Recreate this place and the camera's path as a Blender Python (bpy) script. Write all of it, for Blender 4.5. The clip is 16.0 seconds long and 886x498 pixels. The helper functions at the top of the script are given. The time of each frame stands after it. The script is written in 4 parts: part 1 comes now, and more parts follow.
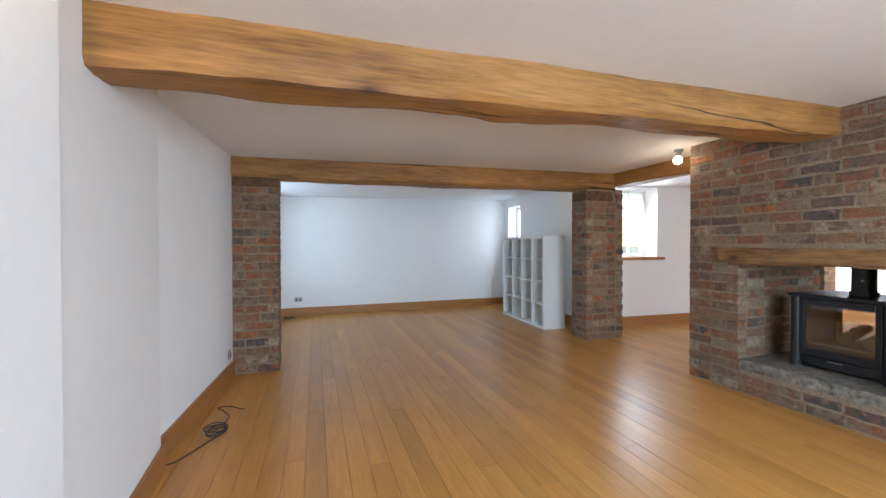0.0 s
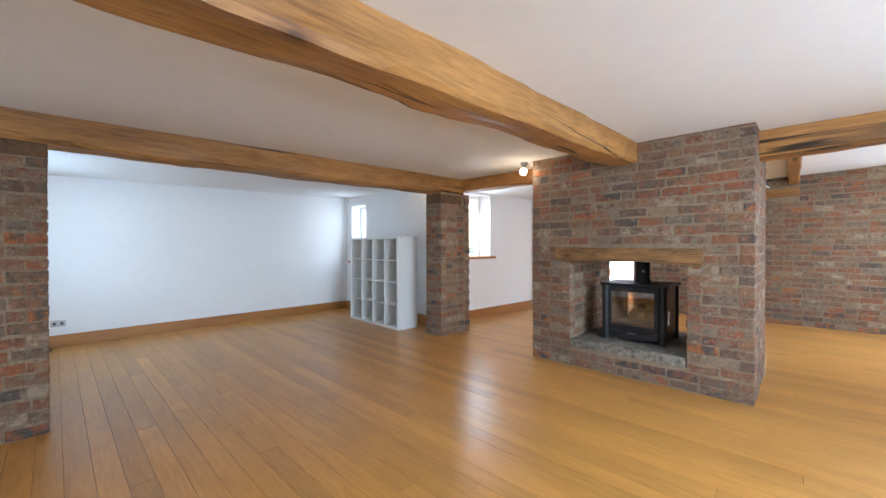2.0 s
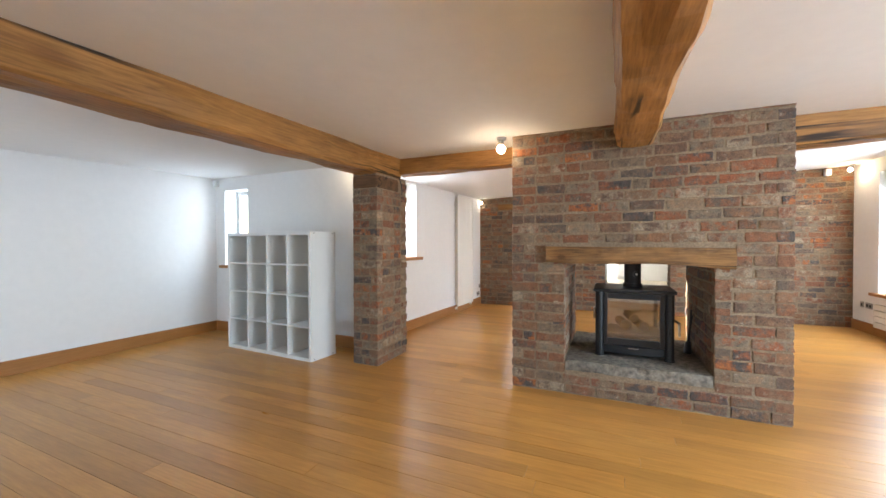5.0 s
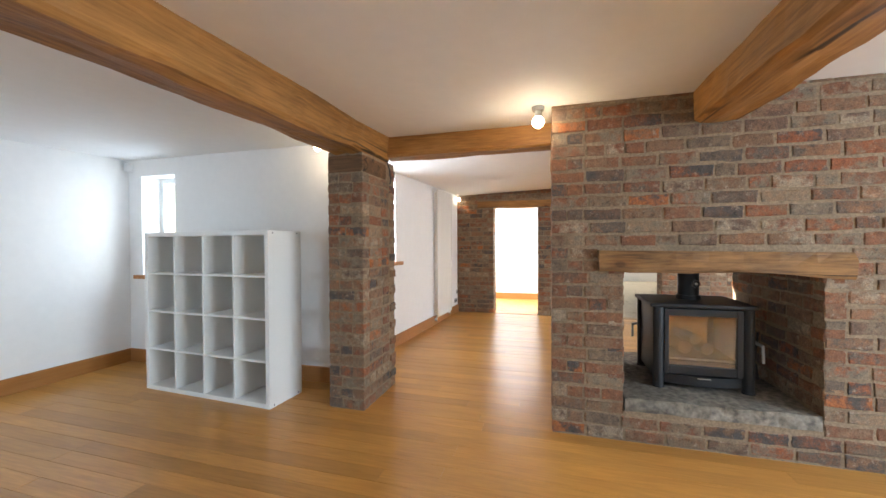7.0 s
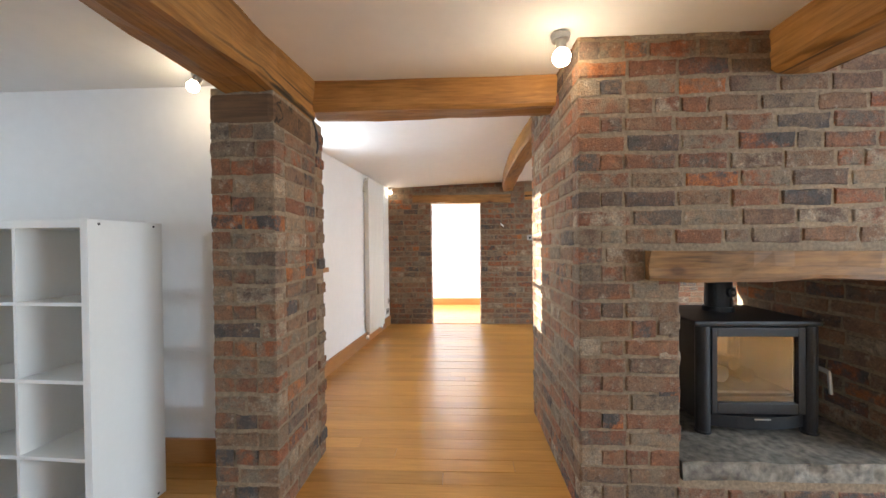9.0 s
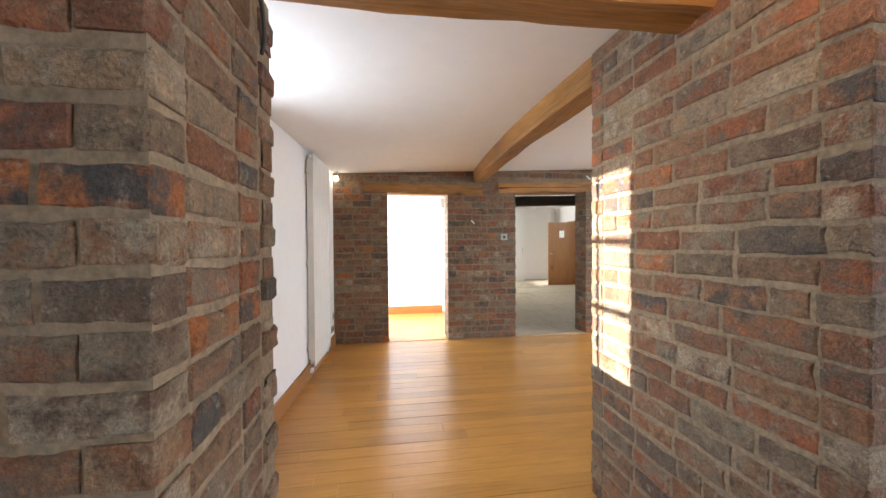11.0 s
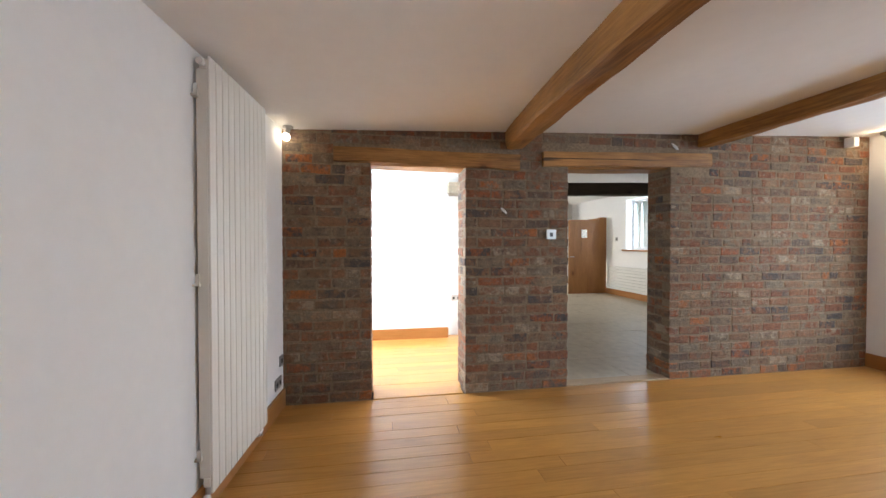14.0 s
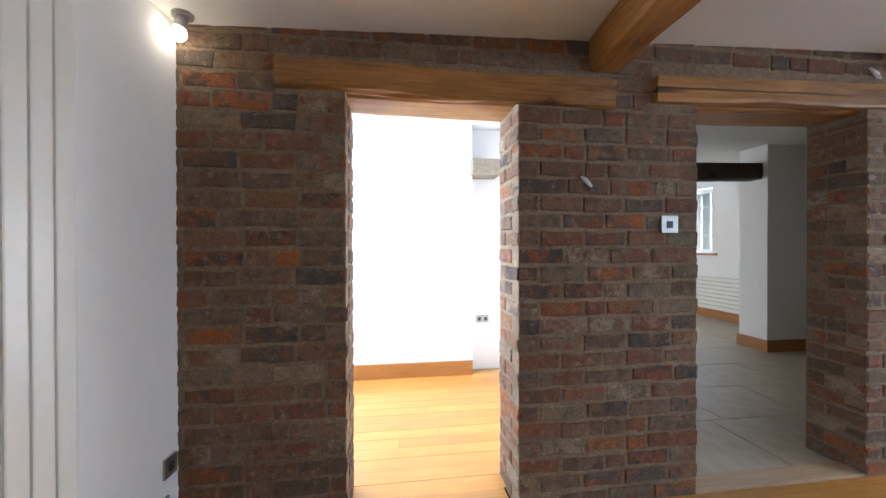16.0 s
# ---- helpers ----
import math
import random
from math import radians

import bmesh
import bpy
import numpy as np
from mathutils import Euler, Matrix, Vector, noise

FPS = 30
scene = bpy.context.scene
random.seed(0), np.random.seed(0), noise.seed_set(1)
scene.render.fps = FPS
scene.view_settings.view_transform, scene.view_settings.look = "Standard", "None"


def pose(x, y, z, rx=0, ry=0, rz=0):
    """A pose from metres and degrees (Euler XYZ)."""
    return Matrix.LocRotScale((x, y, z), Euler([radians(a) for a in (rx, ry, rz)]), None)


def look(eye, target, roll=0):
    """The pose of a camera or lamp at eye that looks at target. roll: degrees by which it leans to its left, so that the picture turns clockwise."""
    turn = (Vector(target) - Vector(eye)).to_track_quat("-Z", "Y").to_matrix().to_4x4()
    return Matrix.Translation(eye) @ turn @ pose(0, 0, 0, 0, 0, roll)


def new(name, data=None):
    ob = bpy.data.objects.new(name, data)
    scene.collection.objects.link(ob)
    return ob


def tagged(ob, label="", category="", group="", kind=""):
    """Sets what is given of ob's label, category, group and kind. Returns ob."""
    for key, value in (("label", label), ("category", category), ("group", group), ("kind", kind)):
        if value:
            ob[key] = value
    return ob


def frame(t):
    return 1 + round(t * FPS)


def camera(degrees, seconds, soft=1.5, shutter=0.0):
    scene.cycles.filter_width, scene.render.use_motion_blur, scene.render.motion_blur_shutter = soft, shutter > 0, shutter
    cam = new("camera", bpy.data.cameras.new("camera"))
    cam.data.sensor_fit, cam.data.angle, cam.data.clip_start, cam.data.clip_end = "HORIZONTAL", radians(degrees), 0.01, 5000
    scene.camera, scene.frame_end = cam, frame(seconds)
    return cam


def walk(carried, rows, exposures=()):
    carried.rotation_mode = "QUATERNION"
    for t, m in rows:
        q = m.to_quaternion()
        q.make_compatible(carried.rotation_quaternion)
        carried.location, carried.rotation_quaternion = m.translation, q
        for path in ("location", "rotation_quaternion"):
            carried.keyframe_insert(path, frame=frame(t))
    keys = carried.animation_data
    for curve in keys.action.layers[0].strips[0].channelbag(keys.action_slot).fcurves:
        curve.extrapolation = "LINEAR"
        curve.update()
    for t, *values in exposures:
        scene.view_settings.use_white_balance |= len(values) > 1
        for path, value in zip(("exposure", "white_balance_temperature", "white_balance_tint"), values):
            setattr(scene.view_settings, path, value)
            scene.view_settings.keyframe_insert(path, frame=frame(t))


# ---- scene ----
cam = camera(99.7, 16.0)
METRES, EYE, TILT, LEAN, TURN = 9.0, 1.31, 0.0, 0.0, -17.1
PATH = [
    (0, (-0.362, -0.111, 1.318), (0.284, 1.782, 1.298), -0.1),
    (0.5, (-0.501, -0.023, 1.316), (0.363, 1.781, 1.296), -0.1),
    (1, (-0.59, 0.065, 1.316), (0.493, 1.747, 1.297), -0.2),
    (1.5, (-0.671, 0.161, 1.302), (0.599, 1.706, 1.289), -0.2),
    (2, (-0.697, 0.365, 1.308), (0.744, 1.751, 1.293), -0.1),
    (2.5, (-0.68, 0.577, 1.275), (0.878, 1.831, 1.278), 0.3),
    (3, (-0.653, 0.838, 1.259), (0.991, 1.977, 1.267), 0.3),
    (3.5, (-0.605, 1.08, 1.291), (1.1, 2.126, 1.288), 0.1),
    (6, (0.133, 2.286, 1.321), (2.013, 2.969, 1.294), -0.3),
    (6.5, (0.288, 2.47, 1.33), (2.189, 3.09, 1.303), -0.4),
    (7, (0.471, 2.675, 1.342), (2.393, 3.23, 1.317), -0.3),
    (7.5, (0.661, 2.826, 1.334), (2.605, 3.292, 1.315), -0.3),
    (8, (0.935, 2.97, 1.34), (2.907, 3.307, 1.315), -0.4),
    (8.5, (1.163, 3.078, 1.327), (3.15, 3.301, 1.305), -0.6),
    (9, (1.418, 3.227, 1.333), (3.415, 3.328, 1.311), -0.6),
    (11.5, (2.814, 3.797, 1.378), (4.785, 3.46, 1.339), -0.1),
    (12, (3.1, 3.782, 1.394), (5.069, 3.437, 1.351), 0.1),
    (12.5, (3.424, 3.781, 1.389), (5.394, 3.437, 1.343), 0.1),
    (13, (3.748, 3.758, 1.39), (5.719, 3.42, 1.346), 0.0),
    (13.5, (4.093, 3.709, 1.375), (6.064, 3.373, 1.339), 0.1),
    (14, (4.426, 3.665, 1.358), (6.398, 3.334, 1.327), -0.0),
    (14.5, (4.765, 3.615, 1.353), (6.739, 3.297, 1.32), -0.0),
    (15, (5.109, 3.59, 1.334), (7.083, 3.272, 1.311), -0.1),
    (15.5, (5.449, 3.548, 1.335), (7.425, 3.242, 1.32), -0.1),
    (16, (5.92, 3.538, 1.324), (7.9, 3.261, 1.313), -0.1),
]
LIGHT = [(0, 2.25), (1.5, 2.4), (3.5, 2.6), (6, 2.68), (9, 2.68), (11.5, 2.6), (12.5, 2.5), (14, 2.15), (15, 2.0), (16, 1.9)]
WHITE = {0: 5650, 1.5: 5550, 3.5: 5750, 6: 6050, 9: 6000, 14: 5750, 15: 5450, 16: 5400}
walk(cam, [(t, look(eye, target, roll)) for t, eye, target, roll in PATH], [(t, e, WHITE.get(t, 5850), 10) for t, e in LIGHT])

# ---- world, sun, window light ----
world = bpy.data.worlds.new("sky")
scene.world = world
world.use_nodes = True
wn = world.node_tree.nodes
sky = wn.new("ShaderNodeTexSky")
sky.sky_type, sky.sun_disc = "NISHITA", False
sky.sun_elevation, sky.sun_rotation = radians(12), radians(3)
world.node_tree.links.new(sky.outputs[0], wn["Background"].inputs[0])
wn["Background"].inputs[1].default_value = 0.1

sun_data = bpy.data.lights.new("sun", "SUN")
sun_data.energy, sun_data.angle, sun_data.color = 5.0, radians(0.6), (1.0, 0.93, 0.82)
sun_data.cycles.use_multiple_importance_sampling = False
sun = new("sun", sun_data)
sun.matrix_world = look((0.12, 2.2, 0.47), (0, 0, 0))


def window_light(name, eye, target, w, h, power, colour=(0.86, 0.93, 1.0)):
    d = bpy.data.lights.new(name, "AREA")
    d.shape, d.size, d.size_y, d.energy, d.color = "RECTANGLE", w, h, power, colour
    ob = new(name, d)
    ob.matrix_world = look(eye, target)
    return ob


window_light("window_light", (3.98, 6.95, 1.6), (0, 6.95, 1.5), 0.5, 1.1, 3.0, (0.70, 0.84, 1.0))
window_light("window_light", (4.6, 5.02, 1.72), (4.4, 2.8, 0.2), 0.9, 1.1, 8)
window_light("window_light", (-1.66, 6.1, 1.5), (3, 6.1, 1.2), 1.3, 1.3, 8, (0.70, 0.84, 1.0))
window_light("window_light", (6.2, -2.12, 1.5), (6.0, 1.0, -0.6), 1.8, 1.7, 28)
window_light("window_light", (1.2, -2.12, 1.4), (1.7, 2.0, -0.7), 2.6, 1.9, 46, (0.78, 0.89, 1.0))
window_light("window_light", (8.9, 4.98, 1.5), (8.9, 0, 1.3), 1.3, 1.2, 38)
window_light("window_light", (12.53, -2.72, 1.8), (12.53, 2, 1.0), 0.7, 1.1, 6)
# Lamp at the unseen north kitchen window, added to brighten the kitchen.
window_light("window_light", (14.6, 3.4, 1.6), (14.0, 0, 0.9), 1.2, 1.4, 32, (1.0, 0.95, 0.86))


# ---- materials ----
def mat(name):
    m = bpy.data.materials.new(name)
    m.use_nodes = True
    return m, m.node_tree.nodes, m.node_tree.links, m.node_tree.nodes["Principled BSDF"]


def node(nt, kind, **values):
    n = nt.new(kind)
    for k, v in values.items():
        n.inputs[k.replace("_", " ")].default_value = v
    return n


def ramp(nt, stops, constant=False):
    r = nt.new("ShaderNodeValToRGB")
    e = r.color_ramp.elements
    r.color_ramp.interpolation = "CONSTANT" if constant else "LINEAR"
    while len(e) < len(stops):
        e.new(0.5)
    for i, (p, c) in enumerate(stops):
        e[i].position = p
        e[i].color = (*c, 1)
    return r


def mix(nt, lk, a, b, fac, mode="MIX"):
    m = nt.new("ShaderNodeMix")
    m.data_type, m.blend_type = "RGBA", mode
    for sock, v in ((m.inputs[0], fac), (m.inputs[6], a), (m.inputs[7], b)):
        if hasattr(v, "is_linked"):
            lk.new(v, sock)
        elif isinstance(v, (int, float)):
            sock.default_value = v
        else:
            sock.default_value = (*v, 1)
    return m.outputs[2]


def position(nt, lk, scale=(1, 1, 1), offset=None):
    g = nt.new("ShaderNodeNewGeometry")
    m = nt.new("ShaderNodeMapping")
    m.inputs["Scale"].default_value = scale
    lk.new(g.outputs["Position"], m.inputs["Vector"])
    if offset is not None:
        c = nt.new("ShaderNodeCombineXYZ")
        for i, k in enumerate((37.0, 91.0, 13.0)):
            mm = nt.new("ShaderNodeMath")
            mm.operation = "MULTIPLY"
            mm.inputs[1].default_value = k
            lk.new(offset, mm.inputs[0])
            lk.new(mm.outputs[0], c.inputs[i])
        lk.new(c.outputs[0], m.inputs["Location"])
    return m.outputs[0]


def bumped(nt, lk, b, height, strength, distance):
    n = nt.new("ShaderNodeBump")
    n.inputs["Strength"].default_value, n.inputs["Distance"].default_value = strength, distance
    lk.new(height, n.inputs["Height"])
    lk.new(n.outputs[0], b.inputs["Normal"])


def noise_out(nt, lk, vec, scale, detail=4.0, rough=0.55):
    n = node(nt, "ShaderNodeTexNoise", Scale=scale, Detail=detail, Roughness=rough)
    lk.new(vec, n.inputs["Vector"])
    return n.outputs["Fac"]


def simple(name, colour, rough=0.5, metal=0.0, grain=0.06, scale=40.0, bump=0.0, coat=0.0):
    m, nt, lk, b = mat(name)
    v = position(nt, lk)
    f = noise_out(nt, lk, v, scale)
    g = noise_out(nt, lk, v, scale / 14)
    lo = tuple(c * (1 - grain) for c in colour)
    hi = tuple(min(1, c * (1 + grain)) for c in colour)
    r = ramp(nt, [(0.3, lo), (0.7, hi)])
    lk.new(f, r.inputs[0])
    r2 = ramp(nt, [(0.3, (1 - grain,) * 3), (0.7, (1, 1, 1))])
    lk.new(g, r2.inputs[0])
    lk.new(mix(nt, lk, r.outputs[0], r2.outputs[0], 1.0, "MULTIPLY"), b.inputs["Base Color"])
    b.inputs["Roughness"].default_value, b.inputs["Metallic"].default_value = rough, metal
    b.inputs["Coat Weight"].default_value = coat
    if bump:
        bumped(nt, lk, b, f, bump, 0.004)
    return m


def brick_material(name, island):
    m, nt, lk, b = mat(name)
    if island:
        rnd = nt.new("ShaderNodeNewGeometry").outputs["Random Per Island"]
    else:
        rnd = nt.new("ShaderNodeObjectInfo").outputs["Random"]
    v = position(nt, lk, offset=rnd)
    body = ramp(nt, [(0.0, (0.26, 0.125, 0.068)), (0.15, (0.24, 0.145, 0.085)), (0.29, (0.33, 0.122, 0.052)), (0.40, (0.18, 0.115, 0.08)),
                     (0.52, (0.29, 0.16, 0.088)), (0.66, (0.25, 0.11, 0.06)), (0.78, (0.19, 0.145, 0.105)), (0.89, (0.42, 0.155, 0.05)), (0.95, (0.33, 0.23, 0.145))], True)
    lk.new(rnd, body.inputs[0])
    again = nt.new("ShaderNodeMath")
    again.operation = "MULTIPLY"
    again.inputs[1].default_value = 7.0
    lk.new(rnd, again.inputs[0])
    turn = nt.new("ShaderNodeMath")
    turn.operation = "FRACT"
    lk.new(again.outputs[0], turn.inputs[0])
    skin = ramp(nt, [(0.0, (0.25, 0.19, 0.13)), (0.2, (0.17, 0.135, 0.105)), (0.36, (0.27, 0.17, 0.105)), (0.55, (0.10, 0.092, 0.088)),
                     (0.66, (0.26, 0.215, 0.16)), (0.82, (0.28, 0.13, 0.066)), (0.92, (0.40, 0.335, 0.25))], True)
    lk.new(turn.outputs[0], skin.inputs[0])
    patch = noise_out(nt, lk, v, 9.0, 7, 0.72)
    cover = ramp(nt, [(0.43, (0, 0, 0)), (0.57, (1, 1, 1))])
    lk.new(patch, cover.inputs[0])
    two = mix(nt, lk, body.outputs[0], skin.outputs[0], cover.outputs[0])
    blot = noise_out(nt, lk, v, 26.0, 6, 0.72)
    r1 = ramp(nt, [(0.30, (0.38, 0.37, 0.37)), (0.43, (0.86, 0.88, 0.88)), (0.58, (1.06, 1.02, 0.98)), (0.70, (1.5, 1.3, 1.12))])
    lk.new(blot, r1.inputs[0])
    col = mix(nt, lk, two, r1.outputs[0], 0.9, "MULTIPLY")
    smear = noise_out(nt, lk, v, 22.0, 6, 0.7)
    r2 = ramp(nt, [(0.58, (0, 0, 0)), (0.70, (1, 1, 1))])
    lk.new(smear, r2.inputs[0])
    col2 = mix(nt, lk, col, (0.45, 0.38, 0.30), 0.0)
    mixer = col2.node
    ml = nt.new("ShaderNodeMath")
    ml.operation = "MULTIPLY"
    ml.inputs[1].default_value = 0.7
    lk.new(r2.outputs[0], ml.inputs[0])
    lk.new(ml.outputs[0], mixer.inputs[0])
    fine = noise_out(nt, lk, v, 120.0, 4, 0.7)
    r3 = ramp(nt, [(0.3, (0.52, 0.48, 0.45)), (0.65, (1.02, 0.97, 0.9))])
    lk.new(fine, r3.inputs[0])
    lk.new(mix(nt, lk, col2, r3.outputs[0], 1.0, "MULTIPLY"), b.inputs["Base Color"])
    b.inputs["Roughness"].default_value = 0.85
    add = nt.new("ShaderNodeMath")
    lk.new(fine, add.inputs[0])
    lk.new(smear, add.inputs[1])
    bumped(nt, lk, b, add.outputs[0], 1.0, 0.010)
    return m


def wood_material(name, dark, light, axis, rough=0.5, cracks=0.4, offset=None, coat=0.0, vary=0.0, ring=6.0):
    """Grain along one axis of the world: 0 x, 1 y, 2 z."""
    m, nt, lk, b = mat(name)
    rnd = nt.new("ShaderNodeObjectInfo").outputs["Random"] if offset else None
    s = [1.0, 1.0, 1.0]
    s[axis] = 0.06
    v = position(nt, lk, tuple(s), rnd)
    s2 = [1.0, 1.0, 1.0]
    s2[axis] = 0.25
    w = position(nt, lk, tuple(s2), rnd)
    grain = noise_out(nt, lk, v, 70.0, 6, 0.6)
    broad = noise_out(nt, lk, w, ring, 4, 0.6)
    r = ramp(nt, [(0.32, dark), (0.68, light)])
    add = nt.new("ShaderNodeMath")
    add.operation = "MULTIPLY_ADD"
    add.inputs[1].default_value = 0.55 if coat else 0.46
    lk.new(grain, add.inputs[0])
    half = nt.new("ShaderNodeMath")
    half.operation = "MULTIPLY"
    half.inputs[1].default_value = 0.45 if coat else 0.54
    lk.new(broad, half.inputs[0])
    lk.new(half.outputs[0], add.inputs[2])
    lk.new(add.outputs[0], r.inputs[0])
    out = r.outputs[0]
    if vary:
        rv = ramp(nt, [(0.0, (1 - vary,) * 3), (0.5, (1, 1, 1)), (1.0, (1 + vary * 0.7, 1 + vary * 0.6, 1 + vary * 0.5))])
        lk.new(rnd, rv.inputs[0])
        out = mix(nt, lk, out, rv.outputs[0], 1.0, "MULTIPLY")
    if cracks:
        s3 = [1.0, 1.0, 1.0]
        s3[axis] = 0.03
        cv = position(nt, lk, tuple(s3), rnd)
        cn = noise_out(nt, lk, cv, 5.0, 3, 0.45)
        rc = ramp(nt, [(0.484, (1, 1, 1)), (0.494, (1 - cracks,) * 3), (0.506, (1 - cracks,) * 3), (0.516, (1, 1, 1))])
        lk.new(cn, rc.inputs[0])
        where = ramp(nt, [(0.50, (0, 0, 0)), (0.56, (1, 1, 1))])
        lk.new(noise_out(nt, lk, w, 1.7, 2, 0.5), where.inputs[0])
        out = mix(nt, lk, out, mix(nt, lk, (1, 1, 1), rc.outputs[0], where.outputs[0]), 1.0, "MULTIPLY")
        s4 = [1.0, 1.0, 1.0]
        s4[axis] = 0.55
        knot = node(nt, "ShaderNodeTexVoronoi", Scale=2.6)
        lk.new(position(nt, lk, tuple(s4), rnd), knot.inputs["Vector"])
        rk = ramp(nt, [(0.035, (0.28, 0.22, 0.18)), (0.07, (0.72, 0.64, 0.56)), (0.16, (1, 1, 1))])
        lk.new(knot.outputs["Distance"], rk.inputs[0])
        out = mix(nt, lk, out, rk.outputs[0], 0.9, "MULTIPLY")
    lk.new(out, b.inputs["Base Color"])
    rr = nt.new("ShaderNodeMapRange")
    rr.inputs["To Min"].default_value, rr.inputs["To Max"].default_value = rough * 0.8, rough * 1.25
    lk.new(broad, rr.inputs["Value"])
    lk.new(rr.outputs[0], b.inputs["Roughness"])
    b.inputs["Coat Weight"].default_value = coat
    b.inputs["Coat Roughness"].default_value = 0.2
    b.inputs["Specular IOR Level"].default_value = 0.4
    bumped(nt, lk, b, grain, 0.25 if coat == 0 else 0.06, 0.004)
    return m


M_BRICK = brick_material("old_brick", False)
M_BRICK_ISLAND = brick_material("old_brick_joined", True)
M_MORTAR = simple("lime_mortar", (0.27, 0.198, 0.125), 0.95, grain=0.28, scale=60, bump=0.6)
M_PLASTER = simple("white_plaster", (0.82, 0.81, 0.79), 0.75, grain=0.015, scale=14, bump=0.08)
M_CEIL = simple("ceiling_paint", (0.80, 0.79, 0.77), 0.85, grain=0.015, scale=10, bump=0.05)
M_WHITE = simple("white_gloss_paint", (0.80, 0.80, 0.78), 0.3, grain=0.01)
M_CUBE = simple("white_laminate", (0.76, 0.76, 0.73), 0.4, grain=0.01)
M_RAD = simple("cream_enamel", (0.78, 0.76, 0.70), 0.25, grain=0.01)
M_BEAM_X = wood_material("oak_beam_x", (0.12, 0.052, 0.013), (0.50, 0.245, 0.063), 0, 0.55, 0.9, ring=3.4)
M_BEAM_Y = wood_material("oak_beam_y", (0.12, 0.052, 0.013), (0.49, 0.24, 0.063), 1, 0.55, 0.9, ring=3.4)
M_MANTEL = wood_material("old_oak_mantel", (0.05, 0.024, 0.009), (0.36, 0.19, 0.066), 1, 0.7, 0.9, ring=8.0)
M_PAD = wood_material("dark_oak_pad", (0.05, 0.026, 0.012), (0.20, 0.105, 0.045), 1, 0.75, 0.8, ring=9.0)
M_DARKBEAM = wood_material("dark_oak", (0.035, 0.026, 0.019), (0.10, 0.075, 0.052), 1, 0.7, 0.3)
M_FLOOR = wood_material("oak_floor", (0.38, 0.176, 0.037), (0.57, 0.285, 0.068), 1, 0.30, 0.0, True, 0.08, 0.16)
M_PALE = wood_material("pale_worn_oak", (0.36, 0.24, 0.13), (0.56, 0.42, 0.27), 1, 0.5, 0.3)
M_SKIRT_X = wood_material("oak_skirting_x", (0.30, 0.125, 0.03), (0.42, 0.19, 0.055), 0, 0.4, 0.0)
M_SKIRT_Y = wood_material("oak_skirting_y", (0.30, 0.125, 0.03), (0.42, 0.19, 0.055), 1, 0.4, 0.0)
M_DOOR = wood_material("oak_door", (0.24, 0.10, 0.028), (0.38, 0.17, 0.05), 2, 0.45, 0.1)
M_STONE = simple("hearth_stone", (0.215, 0.19, 0.15), 0.75, grain=0.55, scale=26, bump=0.9)
M_TILE = simple("limestone_flag", (0.47, 0.40, 0.29), 0.45, grain=0.12, scale=9)
M_GROUT = simple("grout", (0.22, 0.20, 0.17), 0.9, grain=0.1)
M_IRON = simple("black_cast_iron", (0.018, 0.019, 0.021), 0.45, 0.3, grain=0.2, scale=90, bump=0.1)
M_FIREBRICK = simple("firebrick", (0.16, 0.115, 0.08), 0.9, grain=0.3)
M_STEEL = simple("brushed_steel", (0.42, 0.41, 0.39), 0.38, 1.0, grain=0.05)
M_DARK = simple("dark_plastic", (0.03, 0.03, 0.032), 0.5, grain=0.1)
M_BOARD = simple("sub_floor", (0.06, 0.04, 0.025), 0.9, grain=0.1)
M_GRASS = simple("grass", (0.07, 0.11, 0.035), 0.9, grain=0.3, scale=8)
M_LEAF = simple("hedge_leaf", (0.05, 0.09, 0.03), 0.7, grain=0.4, scale=20)
M_LOG = simple("firewood", (0.20, 0.12, 0.06), 0.9, grain=0.35, scale=40, bump=0.5)
M_GREYTIMBER = simple("grey_timber", (0.30, 0.25, 0.18), 0.8, grain=0.2, scale=30)

M_GLASS, gn, gl, gb = mat("window_glass")
gn.remove(gb)
clear, shine, blend = gn.new("ShaderNodeBsdfTransparent"), gn.new("ShaderNodeBsdfGlossy"), gn.new("ShaderNodeMixShader")
clear.inputs["Color"].default_value = (0.96, 0.98, 0.97, 1)
shine.inputs["Roughness"].default_value = 0.02
blend.inputs[0].default_value = 0.06
gl.new(clear.outputs[0], blend.inputs[1])
gl.new(shine.outputs[0], blend.inputs[2])
gl.new(blend.outputs[0], gn["Material Output"].inputs["Surface"])
M_STOVEGLASS, gn, gl, gb = mat("stove_glass")
gb.inputs["Transmission Weight"].default_value, gb.inputs["Roughness"].default_value = 1.0, 0.03
gb.inputs["IOR"].default_value = 2.1
gb.inputs["Base Color"].default_value = (0.62, 0.57, 0.5, 1)
M_BULB, gn, gl, gb = mat("lit_bulb")
gb.inputs["Emission Color"].default_value = (1.0, 0.80, 0.52, 1)
gb.inputs["Emission Strength"].default_value = 5.0


# ---- building helpers ----
def box(bm, lo, hi, bevel=0.0, turn=None):
    """An upright box between two corners."""
    size = [b - a for a, b in zip(lo, hi)]
    mid = [(a + b) / 2 for a, b in zip(lo, hi)]
    m = Matrix.Translation(mid) @ Matrix.Diagonal((*size, 1))
    if turn is not None:
        m = turn @ m
    got = bmesh.ops.create_cube(bm, size=1.0, matrix=m)
    if bevel:
        edges = list({e for v in got["verts"] for e in v.link_edges})
        bmesh.ops.bevel(bm, geom=edges, offset=bevel, segments=2, profile=0.6, affect="EDGES", clamp_overlap=True)


